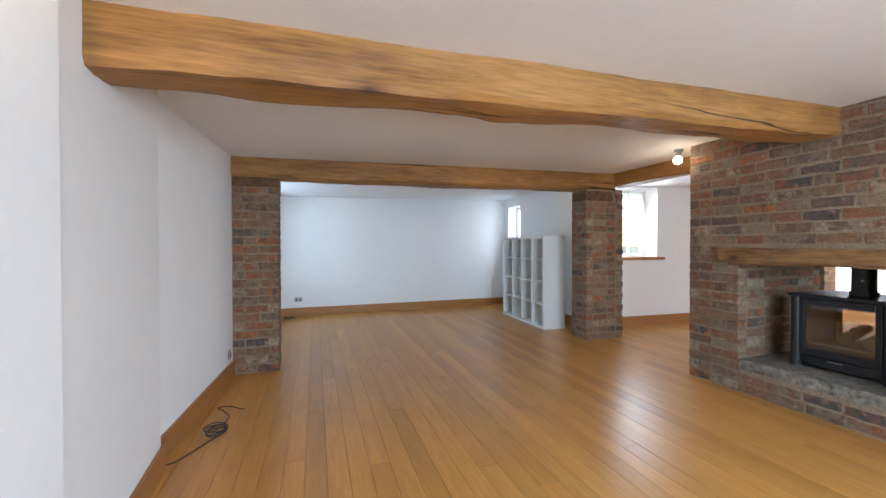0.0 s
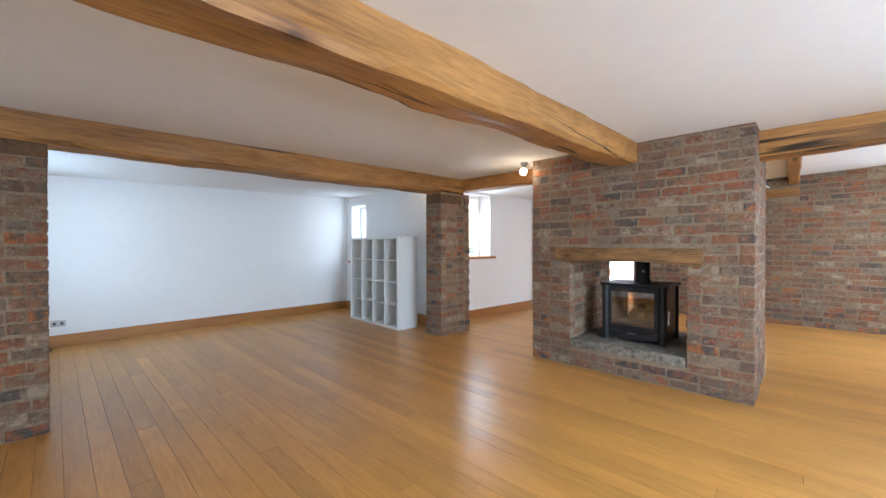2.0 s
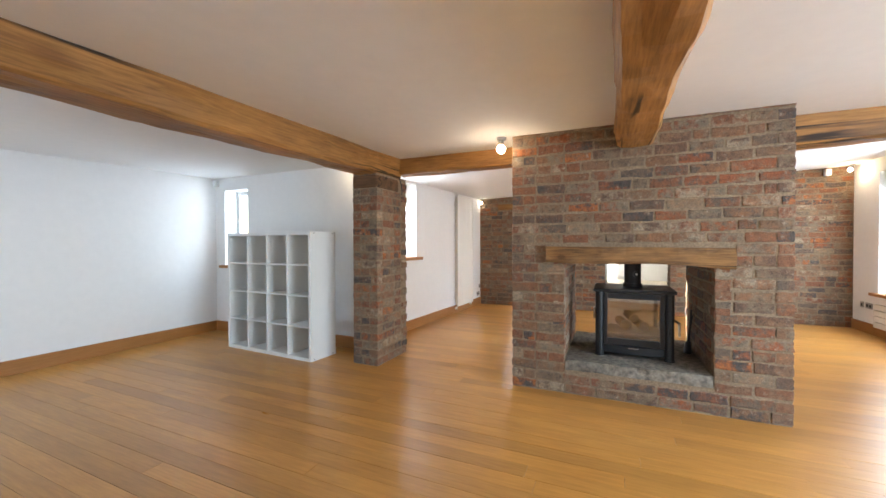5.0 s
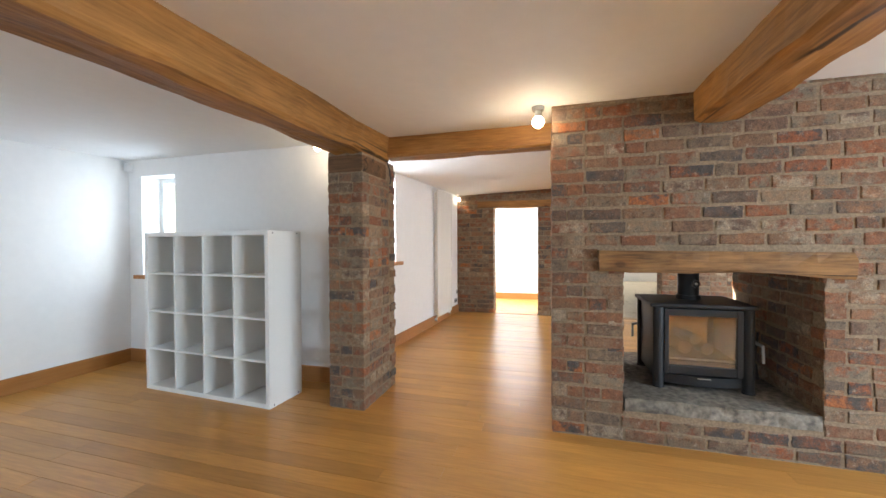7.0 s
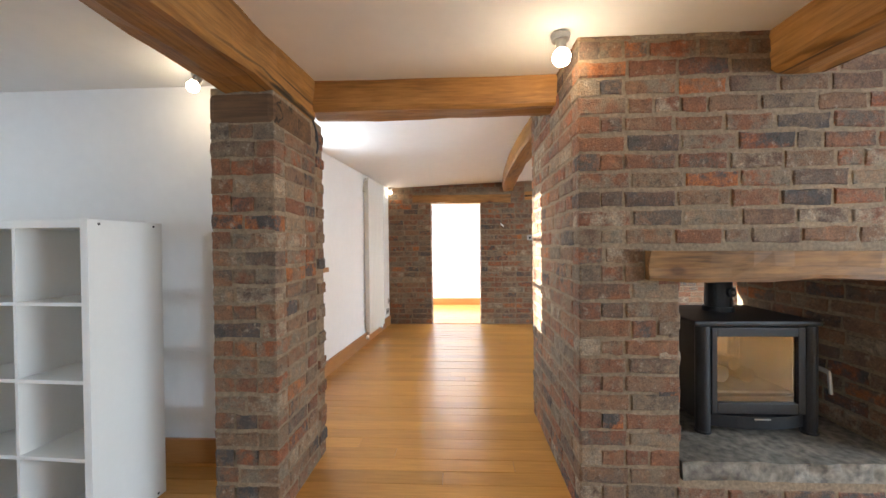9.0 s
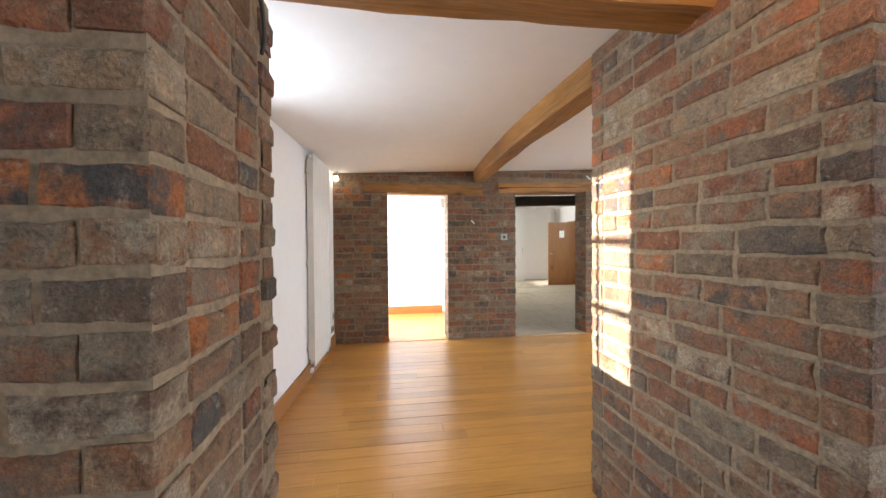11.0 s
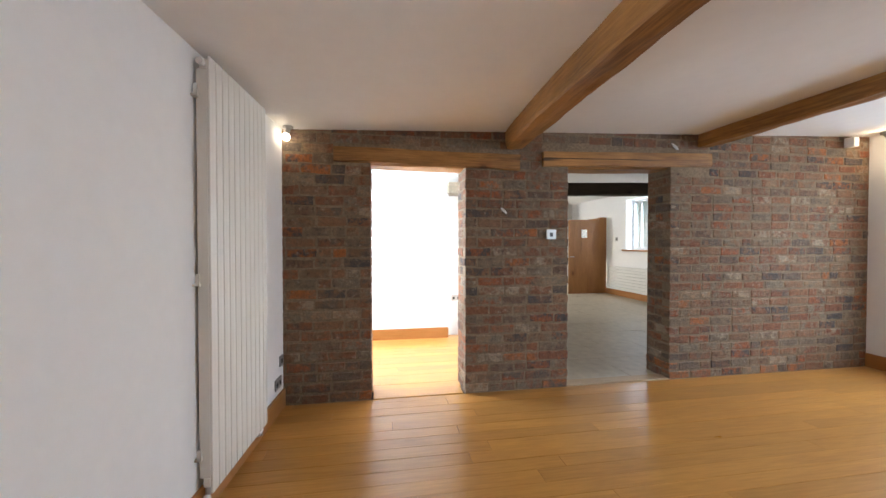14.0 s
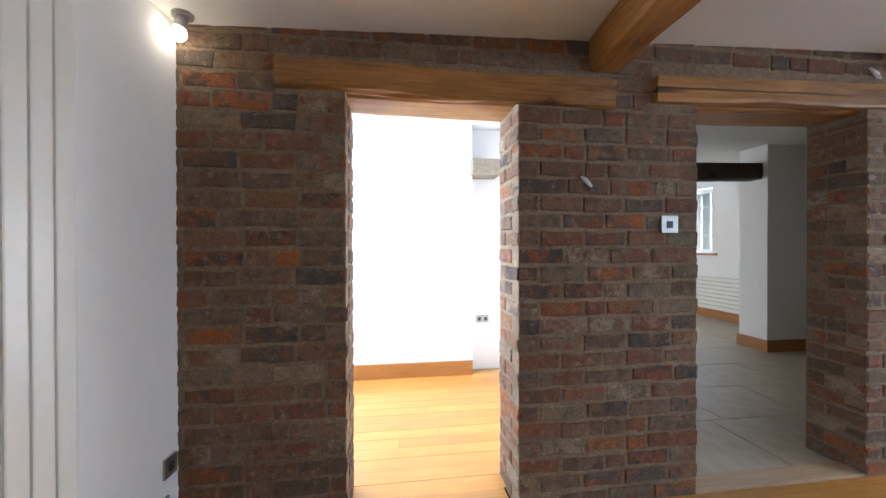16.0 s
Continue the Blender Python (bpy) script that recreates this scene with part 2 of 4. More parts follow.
def rod(bm, a, b, r, r2=None, n=14):
    a, b = Vector(a), Vector(b)
    q = (b - a).to_track_quat("Z", "Y").to_matrix().to_4x4()
    m = Matrix.Translation((a + b) / 2) @ q
    bmesh.ops.create_cone(bm, cap_ends=True, segments=n, radius1=r, radius2=r if r2 is None else r2, depth=(b - a).length, matrix=m)


def ball(bm, c, r, squash=1.0):
    bmesh.ops.create_uvsphere(bm, u_segments=16, v_segments=10, radius=r, matrix=Matrix.Translation(c) @ Matrix.Diagonal((1, 1, squash, 1)))


def finish(name, bm, material, smooth=False):
    me = bpy.data.meshes.new(name)
    bm.to_mesh(me)
    bm.free()
    me.materials.append(material)
    if smooth:
        for p in me.polygons:
            p.use_smooth = True
    return new(name, me)


def part(name, bm, material, parent, label="", smooth=False, local=False):
    ob = finish(name, bm, material, smooth)
    ob.parent = parent
    if not local:
        ob.matrix_parent_inverse = parent.matrix_basis.inverted()
    return tagged(ob, label)


def thing(name, label, category, at=(0, 0, 0), turn=0.0, group="", kind=""):
    ob = new(name)
    ob.matrix_basis = pose(*at, 0, 0, turn)
    return tagged(ob, label, category, group, kind)


def boxes(*pairs, bevel=0.0):
    bm = bmesh.new()
    for lo, hi in pairs:
        box(bm, lo, hi, bevel)
    return bm


def rods(*items):
    bm = bmesh.new()
    for it in items:
        rod(bm, *it)
    return bm


def structure(name, label, category, material, *pairs, bevel=0.0):
    return tagged(finish(name, boxes(*pairs, bevel=bevel), material), label, category, "", "structure")


# ---- brickwork ----
def brick_shape(seed):
    """One rough brick: length along x from -.5 to .5, front at y = 0, height along z."""
    rng = random.Random(seed)
    nx, nz, cx, cz = 4, 3, 0.035, 0.12
    verts, faces = [], []
    for k in range(nz):
        for i in range(nx):
            x = -0.5 + cx + (1 - 2 * cx) * i / (nx - 1)
            z = -0.5 + cz + (1 - 2 * cz) * k / (nz - 1)
            verts.append((x + rng.uniform(-0.012, 0.012), rng.uniform(-0.025, 0.025), z + rng.uniform(-0.07, 0.07)))
    for k in range(nz - 1):
        for i in range(nx - 1):
            a = k * nx + i
            faces.append((a, a + 1, a + nx + 1, a + nx))
    ring = [i for i in range(nx)] + [k * nx + nx - 1 for k in range(1, nz)] + [(nz - 1) * nx + i for i in range(nx - 2, -1, -1)] + [k * nx for k in range(nz - 2, 0, -1)]
    first = len(verts)
    for j in ring:
        i, k = j % nx, j // nx
        x = -0.5 if i == 0 else 0.5 if i == nx - 1 else verts[j][0]
        z = -0.5 if k == 0 else 0.5 if k == nz - 1 else verts[j][2]
        verts.append((x + rng.uniform(-0.02, 0.02), 0.075 + rng.uniform(-0.035, 0.035), z + rng.uniform(-0.08, 0.08)))
    back = len(verts)
    for j in range(len(ring)):
        x, y, z = verts[first + j]
        verts.append((x, 1.0, z))
    n = len(ring)
    for j in range(n):
        k = (j + 1) % n
        faces.append((ring[k], ring[j], first + j, first + k))
        faces.append((first + k, first + j, back + j, back + k))
    return verts, faces


BRICK_SHAPES = [brick_shape(s) for s in range(10)]
BRICK_MESHES = []
for shape_v, shape_f in BRICK_SHAPES:
    brick_me = bpy.data.meshes.new("brick")
    brick_me.from_pydata(shape_v, [], shape_f)
    brick_me.materials.append(M_BRICK)
    BRICK_MESHES.append(brick_me)

COURSE = 0.088


def brick_face(origin, along, length, z0, z1, inset=(0.0, 0.0), parity=0, holes=(), proud=0.0, seed=0, course=COURSE):
    """Places of the bricks of one wall face. origin: plan point; along: plan direction, with the wall on its left side.
    inset: how far the odd courses stop short at either end, where the next face's bricks turn the corner."""
    rng = random.Random(seed)
    ux, uy = along
    out, k = [], 0
    angle = math.atan2(uy, ux)
    z = z0
    while z < z1 - 0.03:
        h = min(course, z1 - z)
        odd = (k + parity) % 2
        spans = [(inset[0] if odd else 0.0, length - (inset[1] if odd else 0.0))]
        for a, b, c, d in holes:
            if c < z + h - 0.02 and d > z + 0.02:
                cut = []
                for s, e in spans:
                    if a > s:
                        cut.append((s, min(e, a)))
                    if b < e:
                        cut.append((max(s, b), e))
                spans = [q for q in cut if q[1] - q[0] > 0.03]
        for s, e in spans:
            x = s
            first = True
            while x < e - 0.03:
                w = rng.choice((0.235, 0.245, 0.225, 0.25, 0.24, 0.255, 0.23, 0.118)) + rng.uniform(-0.006, 0.006)
                if first and (k % 2):
                    w = 0.112
                first = False
                if e - (x + w) < 0.075:
                    w = e - x
                    if w > 0.31:
                        w = w / 2
                w = min(w, e - x)
                cx, cz = x + w / 2, z + h / 2 + rng.uniform(-0.003, 0.003)
                p = proud + rng.uniform(-0.002, 0.0025)
                joint = rng.uniform(0.008, 0.014)
                long = w - joint
                if inset[0] and not odd and x < 0.01:
                    long, cx = long + joint / 2, cx - joint / 4
                if inset[1] and not odd and x + w > length - 0.01:
                    long, cx = long + joint / 2, cx + joint / 4
                m = pose(origin[0] + ux * cx + uy * p, origin[1] + uy * cx - ux * p, cz, 0, rng.uniform(-0.7, 0.7), math.degrees(angle) + rng.uniform(-0.5, 0.5))
                size = (max(long, 0.02), 0.1, max(h - rng.uniform(0.010, 0.016), 0.015))
                out.append((m @ Matrix.Diagonal((*size, 1)), rng.randrange(10)))
                x += w
        z += course
        k += 1
    return out


def lay_single(bricks, parent):
    for m, which in bricks:
        ob = new("brick", BRICK_MESHES[which])
        ob.parent = parent
        ob.matrix_parent_inverse = parent.matrix_basis.inverted()
        ob.matrix_basis = m


def lay_joined(bricks, parent):
    verts, faces = [], []
    for m, which in bricks:
        v, f = BRICK_SHAPES[which]
        base = len(verts)
        verts += [tuple(m @ Vector(p)) for p in v]
        faces += [tuple(i + base for i in q) for q in f]
    me = bpy.data.meshes.new("brickwork")
    me.from_pydata(verts, [], faces)
    me.materials.append(M_BRICK_ISLAND)
    ob = new("brickwork", me)
    ob.parent = parent
    ob.matrix_parent_inverse = parent.matrix_basis.inverted()
    return tagged(ob, kind="stuff")


# ---- setting: walls, floors, ceilings ----
T = 0.34
Z = 2.75
SOUTH = -1.62
NORTH = 4.56
FAR = 7.4
EASTX = 7.70
WX = 3.65
tagged(finish("ground", boxes(((-400, -400, -0.5), (400, 400, -0.25))), M_GRASS), "green lawn and ground outside the house", "ground", "", "structure")


def prism(bm, plan, z0, z1):
    low = [bm.verts.new((x, y, z0)) for x, y in plan]
    top = [bm.verts.new((x, y, z1)) for x, y in plan]
    bm.faces.new(low[::-1])
    bm.faces.new(top)
    for i in range(len(plan)):
        j = (i + 1) % len(plan)
        bm.faces.new((low[i], low[j], top[j], top[i]))
    bmesh.ops.recalc_face_normals(bm, faces=bm.faces)


bm = bmesh.new()
prism(bm, [(-1.7, SOUTH - T), (-1.09, SOUTH - T), (-1.09, 1.33), (-1.14, 1.33), (-1.22, 2.47), (-1.275, 2.47), (-1.165, 4.2), (-1.165, 5.4), (-1.7, 5.4)], -0.25, Z)
prism(bm, [(-1.7, 6.8), (-1.165, 6.8), (-1.165, FAR + T), (-1.7, FAR + T)], -0.25, Z)
prism(bm, [(-1.7, 5.4), (-1.165, 5.4), (-1.165, 6.8), (-1.7, 6.8)], -0.25, 0.85)
prism(bm, [(-1.7, 5.4), (-1.165, 5.4), (-1.165, 6.8), (-1.7, 6.8)], 2.15, Z)
tagged(finish("wall_west", bm, M_PLASTER), "white plastered wall with two shallow steps", "wall", "", "structure")
structure("wall_far", "plain white plastered wall", "wall", M_PLASTER, ((-1.165, FAR, -0.25), (WX + T, FAR + T, Z)))
structure("wall_shelf_side", "white plastered wall with a small deep window", "wall", M_PLASTER,
          ((WX, 4.76, -0.25), (WX + T, 6.70, Z)), ((WX, 6.70, -0.25), (WX + T, 7.20, 1.0)), ((WX, 6.70, 2.14), (WX + T, 7.20, Z)), ((WX, 7.20, -0.25), (WX + T, FAR, Z)))
structure("wall_pier_return", "white plastered wall end behind the brick pier", "wall", M_PLASTER, ((WX, 4.45, -0.25), (3.84, 4.76, Z)))
structure("wall_north", "white plastered wall with a deep window recess", "wall", M_PLASTER,
          ((3.80, NORTH, -0.25), (4.13, NORTH + T, Z)), ((4.13, NORTH, -0.25), (5.03, NORTH + T, 1.11)), ((4.13, NORTH, 2.26), (5.03, NORTH + T, Z)), ((5.03, NORTH, -0.25), (EASTX + 0.32, NORTH + T, Z)))
structure("wall_south", "white plastered wall with wide windows", "wall", M_PLASTER,
          ((-1.09, SOUTH - T, -0.25), (-0.1, SOUTH, Z)), ((-0.1, SOUTH - T, -0.25), (2.5, SOUTH, 0.45)), ((-0.1, SOUTH - T, 2.3), (2.5, SOUTH, Z)),
          ((2.5, SOUTH - T, -0.25), (5.3, SOUTH, Z)), ((5.3, SOUTH - T, -0.25), (7.1, SOUTH, 0.6)), ((5.3, SOUTH - T, 2.32), (7.1, SOUTH, Z)), ((7.1, SOUTH - T, -0.25), (8.02, SOUTH, Z)))
# beyond the brick wall: the bright room and the kitchen
structure("wall_bright_room", "white walls of the bright room", "wall", M_PLASTER,
          ((9.72, 2.70, -0.25), (9.95, 5.2, Z)), ((9.9, 1.9, -0.25), (10.1, 2.70, Z)), ((8.02, 2.02, -0.25), (9.9, 2.2, Z)),
          ((8.02, 4.9, -0.25), (8.25, 5.2, Z)), ((8.25, 4.9, -0.25), (9.55, 5.2, 1.0)), ((8.25, 4.9, 2.25), (9.55, 5.2, Z)), ((9.55, 4.9, -0.25), (9.72, 5.2, Z)))
structure("wall_kitchen", "off-white kitchen walls", "wall", M_PLASTER,
          ((8.02, -2.75, -0.25), (12.14, -2.42, Z)), ((12.14, -2.75, -0.25), (12.92, -2.42, 1.2)), ((12.14, -2.75, 2.44), (12.92, -2.42, Z)), ((12.92, -2.75, -0.25), (13.78, -2.42, Z)),
          ((13.78, -2.75, 2.02), (14.6, -2.42, Z)), ((14.6, -2.75, -0.25), (15.9, -2.42, Z)), ((15.6, -2.42, -0.25), (15.9, 3.6, Z)), ((10.1, 3.3, -0.25), (14.0, 3.6, Z)), ((14.0, 3.3, -0.25), (15.2, 3.6, 0.9)), ((14.0, 3.3, 2.3), (15.2, 3.6, Z)), ((15.2, 3.3, -0.25), (15.6, 3.6, Z)), ((13.3, -3.9, -0.25), (15.2, -3.7, Z)),
          ((8.02, -2.42, -0.25), (8.1, -1.75, Z)))
structure("kitchen_pier", "white plastered wall stub beside the radiator", "wall", M_PLASTER, ((9.98, -2.42, 0.0), (10.36, -1.12, 2.62)))
structure("floor", "dark boards under the oak floor", "floor", M_BOARD, ((-1.28, SOUTH, -0.2), (9.95, FAR, -0.012)))
structure("floor_kitchen", "grout bed under pale stone flags", "floor", M_GROUT, ((7.85, 0.84, -0.19), (8.02, 1.92, -0.006)), ((8.02, -3.8, -0.19), (15.6, 2.02, -0.006)), ((10.1, 2.02, -0.19), (15.6, 3.4, -0.006)))


def ceiling(name, corners, thick=0.3):
    bm = bmesh.new()
    low = [bm.verts.new(c) for c in corners]
    top = [bm.verts.new((c[0], c[1], 2.95)) for c in corners]
    bm.faces.new(low[::-1])
    bm.faces.new(top)
    for i in range(4):
        j = (i + 1) % 4
        bm.faces.new((low[i], low[j], top[j], top[i]))
    bmesh.ops.recalc_face_normals(bm, faces=bm.faces)
    return tagged(finish(name, bm, M_CEIL), "white painted plaster ceiling", "ceiling", "", "structure")


def ceil_two(y):
    return 2.30 + (4.45 - y) * 0.036


ceiling("ceiling", [(-1.7, SOUTH - T, 2.19), (3.66, SOUTH - T, 2.31), (3.66, FAR + T, 2.33), (-1.7, FAR + T, 2.22)])
ceiling("ceiling", [(3.66, SOUTH - T, ceil_two(SOUTH - T)), (8.0, SOUTH - T, ceil_two(SOUTH - T)), (8.0, NORTH + T, ceil_two(NORTH + T)), (3.66, NORTH + T, ceil_two(NORTH + T))])
ceiling("ceiling", [(8.0, -4, 2.6), (16, -4, 2.6), (16, 5.3, 2.6), (8.0, 5.3, 2.6)])
ceiling("ceiling", [(3.66, NORTH + T, 2.33), (4.1, NORTH + T, 2.33), (4.1, FAR + T, 2.33), (3.66, FAR + T, 2.33)])


def skirting(a, b, n, h=0.15, d=0.02):
    """A board along the wall from plan point a to b, standing out in direction n."""
    lo = (min(a[0], b[0], a[0] + n[0] * d, b[0] + n[0] * d), min(a[1], b[1], a[1] + n[1] * d, b[1] + n[1] * d), 0.0)
    hi = (max(a[0], b[0], a[0] + n[0] * d, b[0] + n[0] * d), max(a[1], b[1], a[1] + n[1] * d, b[1] + n[1] * d), h)
    return structure("baseboard", "oiled oak skirting board", "baseboard", M_SKIRT_X if abs(n[1]) > 0.5 else M_SKIRT_Y, (lo, hi), bevel=0.004)


def slant_skirting(a, b, d=0.02, h=0.15):
    """A skirting on a wall that runs askew; the room is on the right of a to b."""
    n = Vector((b[1] - a[1], a[0] - b[0])).normalized() * d
    bm = bmesh.new()
    prism(bm, [a, (a[0] + n.x, a[1] + n.y), (b[0] + n.x, b[1] + n.y), b], 0.0, h)
    return tagged(finish("baseboard", bm, M_SKIRT_Y), "oiled oak skirting board", "baseboard", "", "structure")


slant_skirting((-1.09, SOUTH), (-1.09, 1.33))
slant_skirting((-1.14, 1.33), (-1.22, 2.49))
slant_skirting((-1.275, 2.49), (-1.167, 4.17))
skirting((-1.165, 4.45), (-1.165, FAR), (1, 0))
skirting((-1.145, FAR), (WX, FAR), (0, -1))
skirting((WX, 4.47), (WX, FAR - 0.02), (-1, 0))
skirting((3.86, NORTH), (EASTX, NORTH), (0, -1))["on_north"] = 1
skirting((3.6, SOUTH), (EASTX, SOUTH), (0, 1))
skirting((9.72, 2.70), (9.72, 4.9), (-1, 0))
skirting((10.36, -2.42), (13.73, -2.42), (0, 1))
skirting((9.96, -1.12), (10.38, -1.12), (0, 1))
skirting((9.98, -2.42), (9.98, -1.12), (-1, 0))


# ---- windows ----
def window(name, label, mid, width, height, depth_dir, cols, rows, sill=True, sill_run=0.06):
    """A painted timber window. mid: middle of the glass; depth_dir: plan direction out of the room."""
    ob = thing(name, label, "window", kind="structure")
    dx, dy = depth_dir
    ux, uy = -dy, dx

    def blk(bm, u0, u1, z0, z1, d0, d1, bevel=0.004):
        p = [(mid[0] + ux * u + dx * d, mid[1] + uy * u + dy * d) for u in (u0, u1) for d in (d0, d1)]
        box(bm, (min(q[0] for q in p), min(q[1] for q in p), mid[2] + z0), (max(q[0] for q in p), max(q[1] for q in p), mid[2] + z1), bevel)

    w, h = width / 2, height / 2
    for u0, u1, z0, z1 in ((-w, -w + 0.06, -h, h), (w - 0.06, w, -h, h), (-w + 0.06, w - 0.06, h - 0.06, h), (-w + 0.06, w - 0.06, -h, -h + 0.06)):
        bm = bmesh.new()
        blk(bm, u0, u1, z0, z1, -0.03, 0.04)
        part("window_frame", bm, M_WHITE, ob)
    w, h = w - 0.06, h - 0.06
    for i in range(1, cols):
        bm = bmesh.new()
        u = -w + 2 * w * i / cols
        blk(bm, u - 0.013, u + 0.013, -h, h, -0.015, 0.02)
        part("glazing_bar", bm, M_WHITE, ob)
    for i in range(1, rows):
        bm = bmesh.new()
        z = -h + 2 * h * i / rows
        blk(bm, -w, w, z - 0.013, z + 0.013, -0.013, 0.018)
        part("glazing_bar", bm, M_WHITE, ob)
    for i in range(cols):
        for k in range(rows):
            bm = bmesh.new()
            u, z = -w + 2 * w * i / cols, -h + 2 * h * k / rows
            blk(bm, u + 0.013, u + 2 * w / cols - 0.013, z + 0.013, z + 2 * h / rows - 0.013, 0.0, 0.005, 0)
            part("pane", bm, M_GLASS, ob).visible_shadow = False
    return ob


window("window_1", "white painted small-paned window in a deep recess", (4.58, NORTH + 0.29, 1.685), 0.9, 1.15, (0, 1), 3, 3)
window("window_2", "narrow white painted casement window", (WX + 0.24, 6.95, 1.57), 0.5, 1.14, (1, 0), 2, 1)
window("window_3", "wide white painted window", (6.2, SOUTH - 0.24, 1.46), 1.8, 1.72, (0, -1), 3, 1)
window("window_4", "wide white painted window", (1.2, SOUTH - 0.24, 1.375), 2.6, 1.85, (0, -1), 4, 1)
window("window_5", "white painted window", (-1.56, 6.1, 1.5), 1.4, 1.3, (-1, 0), 2, 2)
window("window_6", "white painted small-paned kitchen window", (12.53, -2.64, 1.82), 0.78, 1.24, (0, -1), 3, 4)
window("window_7", "white painted window of the bright room", (8.9, 5.1, 1.625), 1.3, 1.25, (0, 1), 2, 2)
# Out of view; added to bring daylight and sun into the kitchen.
window("window_8", "white painted kitchen window out of view, added to let daylight in", (14.6, 3.5, 1.6), 1.2, 1.4, (0, 1), 2, 2)
structure("window_sill", "thick oiled oak window sill", "window sill", M_SKIRT_X, ((4.02, NORTH - 0.06, 1.072), (5.14, NORTH, 1.118)), ((4.14, NORTH, 1.112), (5.02, NORTH + 0.2, 1.122)), bevel=0.004)["on_north"] = 1
structure("window_sill", "oiled oak window sill", "window sill", M_SKIRT_Y, ((WX - 0.05, 6.62, 0.965), (WX, 7.28, 1.008)), ((WX, 6.71, 1.002), (WX + 0.2, 7.19, 1.011)), bevel=0.004)
structure("window_sill", "oiled oak window sill", "window sill", M_SKIRT_X, ((5.2, SOUTH, 0.565), (7.2, SOUTH + 0.06, 0.608)), ((5.31, SOUTH - 0.2, 0.602), (7.09, SOUTH, 0.612)), bevel=0.004)
structure("window_sill", "oak kitchen window sill", "window sill", M_SKIRT_X, ((12.03, -2.42, 1.16), (13.01, -2.36, 1.2)), bevel=0.004)


# ---- oak beams ----
def beam(name, label, a, b, width, height, material, sag=0.0, bow=0.0, seed=0, rough=0.012, taper=0.0):
    """A hewn beam from a to b (middles of its ends), with wandering edges."""
    a, b = Vector(a), Vector(b)
    d = b - a
    n = max(12, int(d.length / 0.09))
    side = Vector((d.y, -d.x, 0)).normalized()
    prof = [(-0.5, -0.38), (-0.42, -0.49), (-0.15, -0.5), (0.15, -0.5), (0.42, -0.49), (0.5, -0.38), (0.5, 0.0), (0.5, 0.5), (0.0, 0.5), (-0.5, 0.5), (-0.5, 0.0)]
    verts, faces = [], []
    for i in range(n + 1):
        s = i / n
        c = a + d * s + side * (bow * 4 * s * (1 - s)) + Vector((0, 0, sag * 4 * s * (1 - s)))
        for j, (u, w) in enumerate(prof):
            q = Vector((s * d.length * 1.6 + seed * 7.3, u * 2.1, w * 2.1))
            q2 = Vector((s * d.length * 7 + seed * 3.1, u * 3.0, w * 3.0))
            e = rough * (2.0 * noise.noise(q) + 0.7 * noise.noise(q2))
            e2 = rough * (2.0 * noise.noise(q + Vector((9, 4, 2))) + 0.7 * noise.noise(q2 + Vector((5, 1, 8))))
            grow = 1 + taper * (s - 0.5)
            top = 0.0 if w > 0.4 else 1.0
            p = c + side * (u * width * grow + e) + Vector((0, 0, w * height * grow + e2 * top))
            verts.append(tuple(p))
    k = len(prof)
    for i in range(n):
        for j in range(k):
            faces.append((i * k + j, i * k + (j + 1) % k, (i + 1) * k + (j + 1) % k, (i + 1) * k + j))
    faces.append(tuple(range(k))[::-1])
    faces.append(tuple(n * k + j for j in range(k)))
    me = bpy.data.meshes.new(name)
    me.from_pydata(verts, [], faces)
    me.materials.append(material)
    bm = bmesh.new()
    bm.from_mesh(me)
    bmesh.ops.recalc_face_normals(bm, faces=bm.faces)
    bm.to_mesh(me)
    bm.free()
    return tagged(new(name, me), label, "beam", "", "structure")


beam("ceiling_beam", "rough-hewn honey-coloured oak ceiling beam", (-1.25, 1.735, 2.098), (3.24, 1.66, 2.213), 0.27, 0.225, M_BEAM_X, seed=1, rough=0.013)
beam("ceiling_beam", "golden oak beam resting on two brick piers", (-1.28, 4.29, 2.135), (3.66, 4.24, 2.203), 0.27, 0.245, M_BEAM_X, seed=2, rough=0.012)
beam("ceiling_beam", "short oak beam between pier and chimney", (3.73, 2.64, 2.235), (3.73, 4.13, 2.235), 0.2, 0.19, M_BEAM_Y, seed=3, rough=0.008)
beam("ceiling_beam", "oak beam with a long crack, ending at the chimney", (3.70, SOUTH - 0.02, 2.24), (3.70, 0.67, 2.21), 0.22, 0.27, M_BEAM_Y, seed=4, rough=0.01)
beam("ceiling_beam", "curved oak beam running to the brick wall", (4.38, 2.565, 2.31), (7.72, 2.445, 2.31), 0.18, 0.19, M_BEAM_X, seed=5, rough=0.008, sag=-0.01, bow=-0.07)
beam("ceiling_beam", "slim darker oak beam running to the brick wall", (3.78, 0.42, 2.382), (7.72, 0.47, 2.382), 0.13, 0.135, M_BEAM_X, seed=6, rough=0.008)
beam("kitchen_beam", "dark stained oak beam in the kitchen", (10.15, -1.9, 2.30), (10.15, 3.2, 2.165), 0.22, 0.2, M_DARKBEAM, seed=7, rough=0.008)
beam("door_lintel", "weathered oak lintel over a doorway", (7.70, 2.41, 2.095), (7.70, 4.05, 2.105), 0.07, 0.13, M_BEAM_Y, seed=8, rough=0.012)
beam("door_lintel", "pale oak lintel over a doorway", (7.70, 0.40, 2.185), (7.70, 2.18, 2.135), 0.07, 0.13, M_BEAM_Y, seed=9, rough=0.006)
beam("door_lintel", "inner oak lintel over a doorway", (7.88, 0.62, 2.155), (7.88, 2.12, 2.115), 0.27, 0.11, M_BEAM_Y, seed=10, rough=0.004)
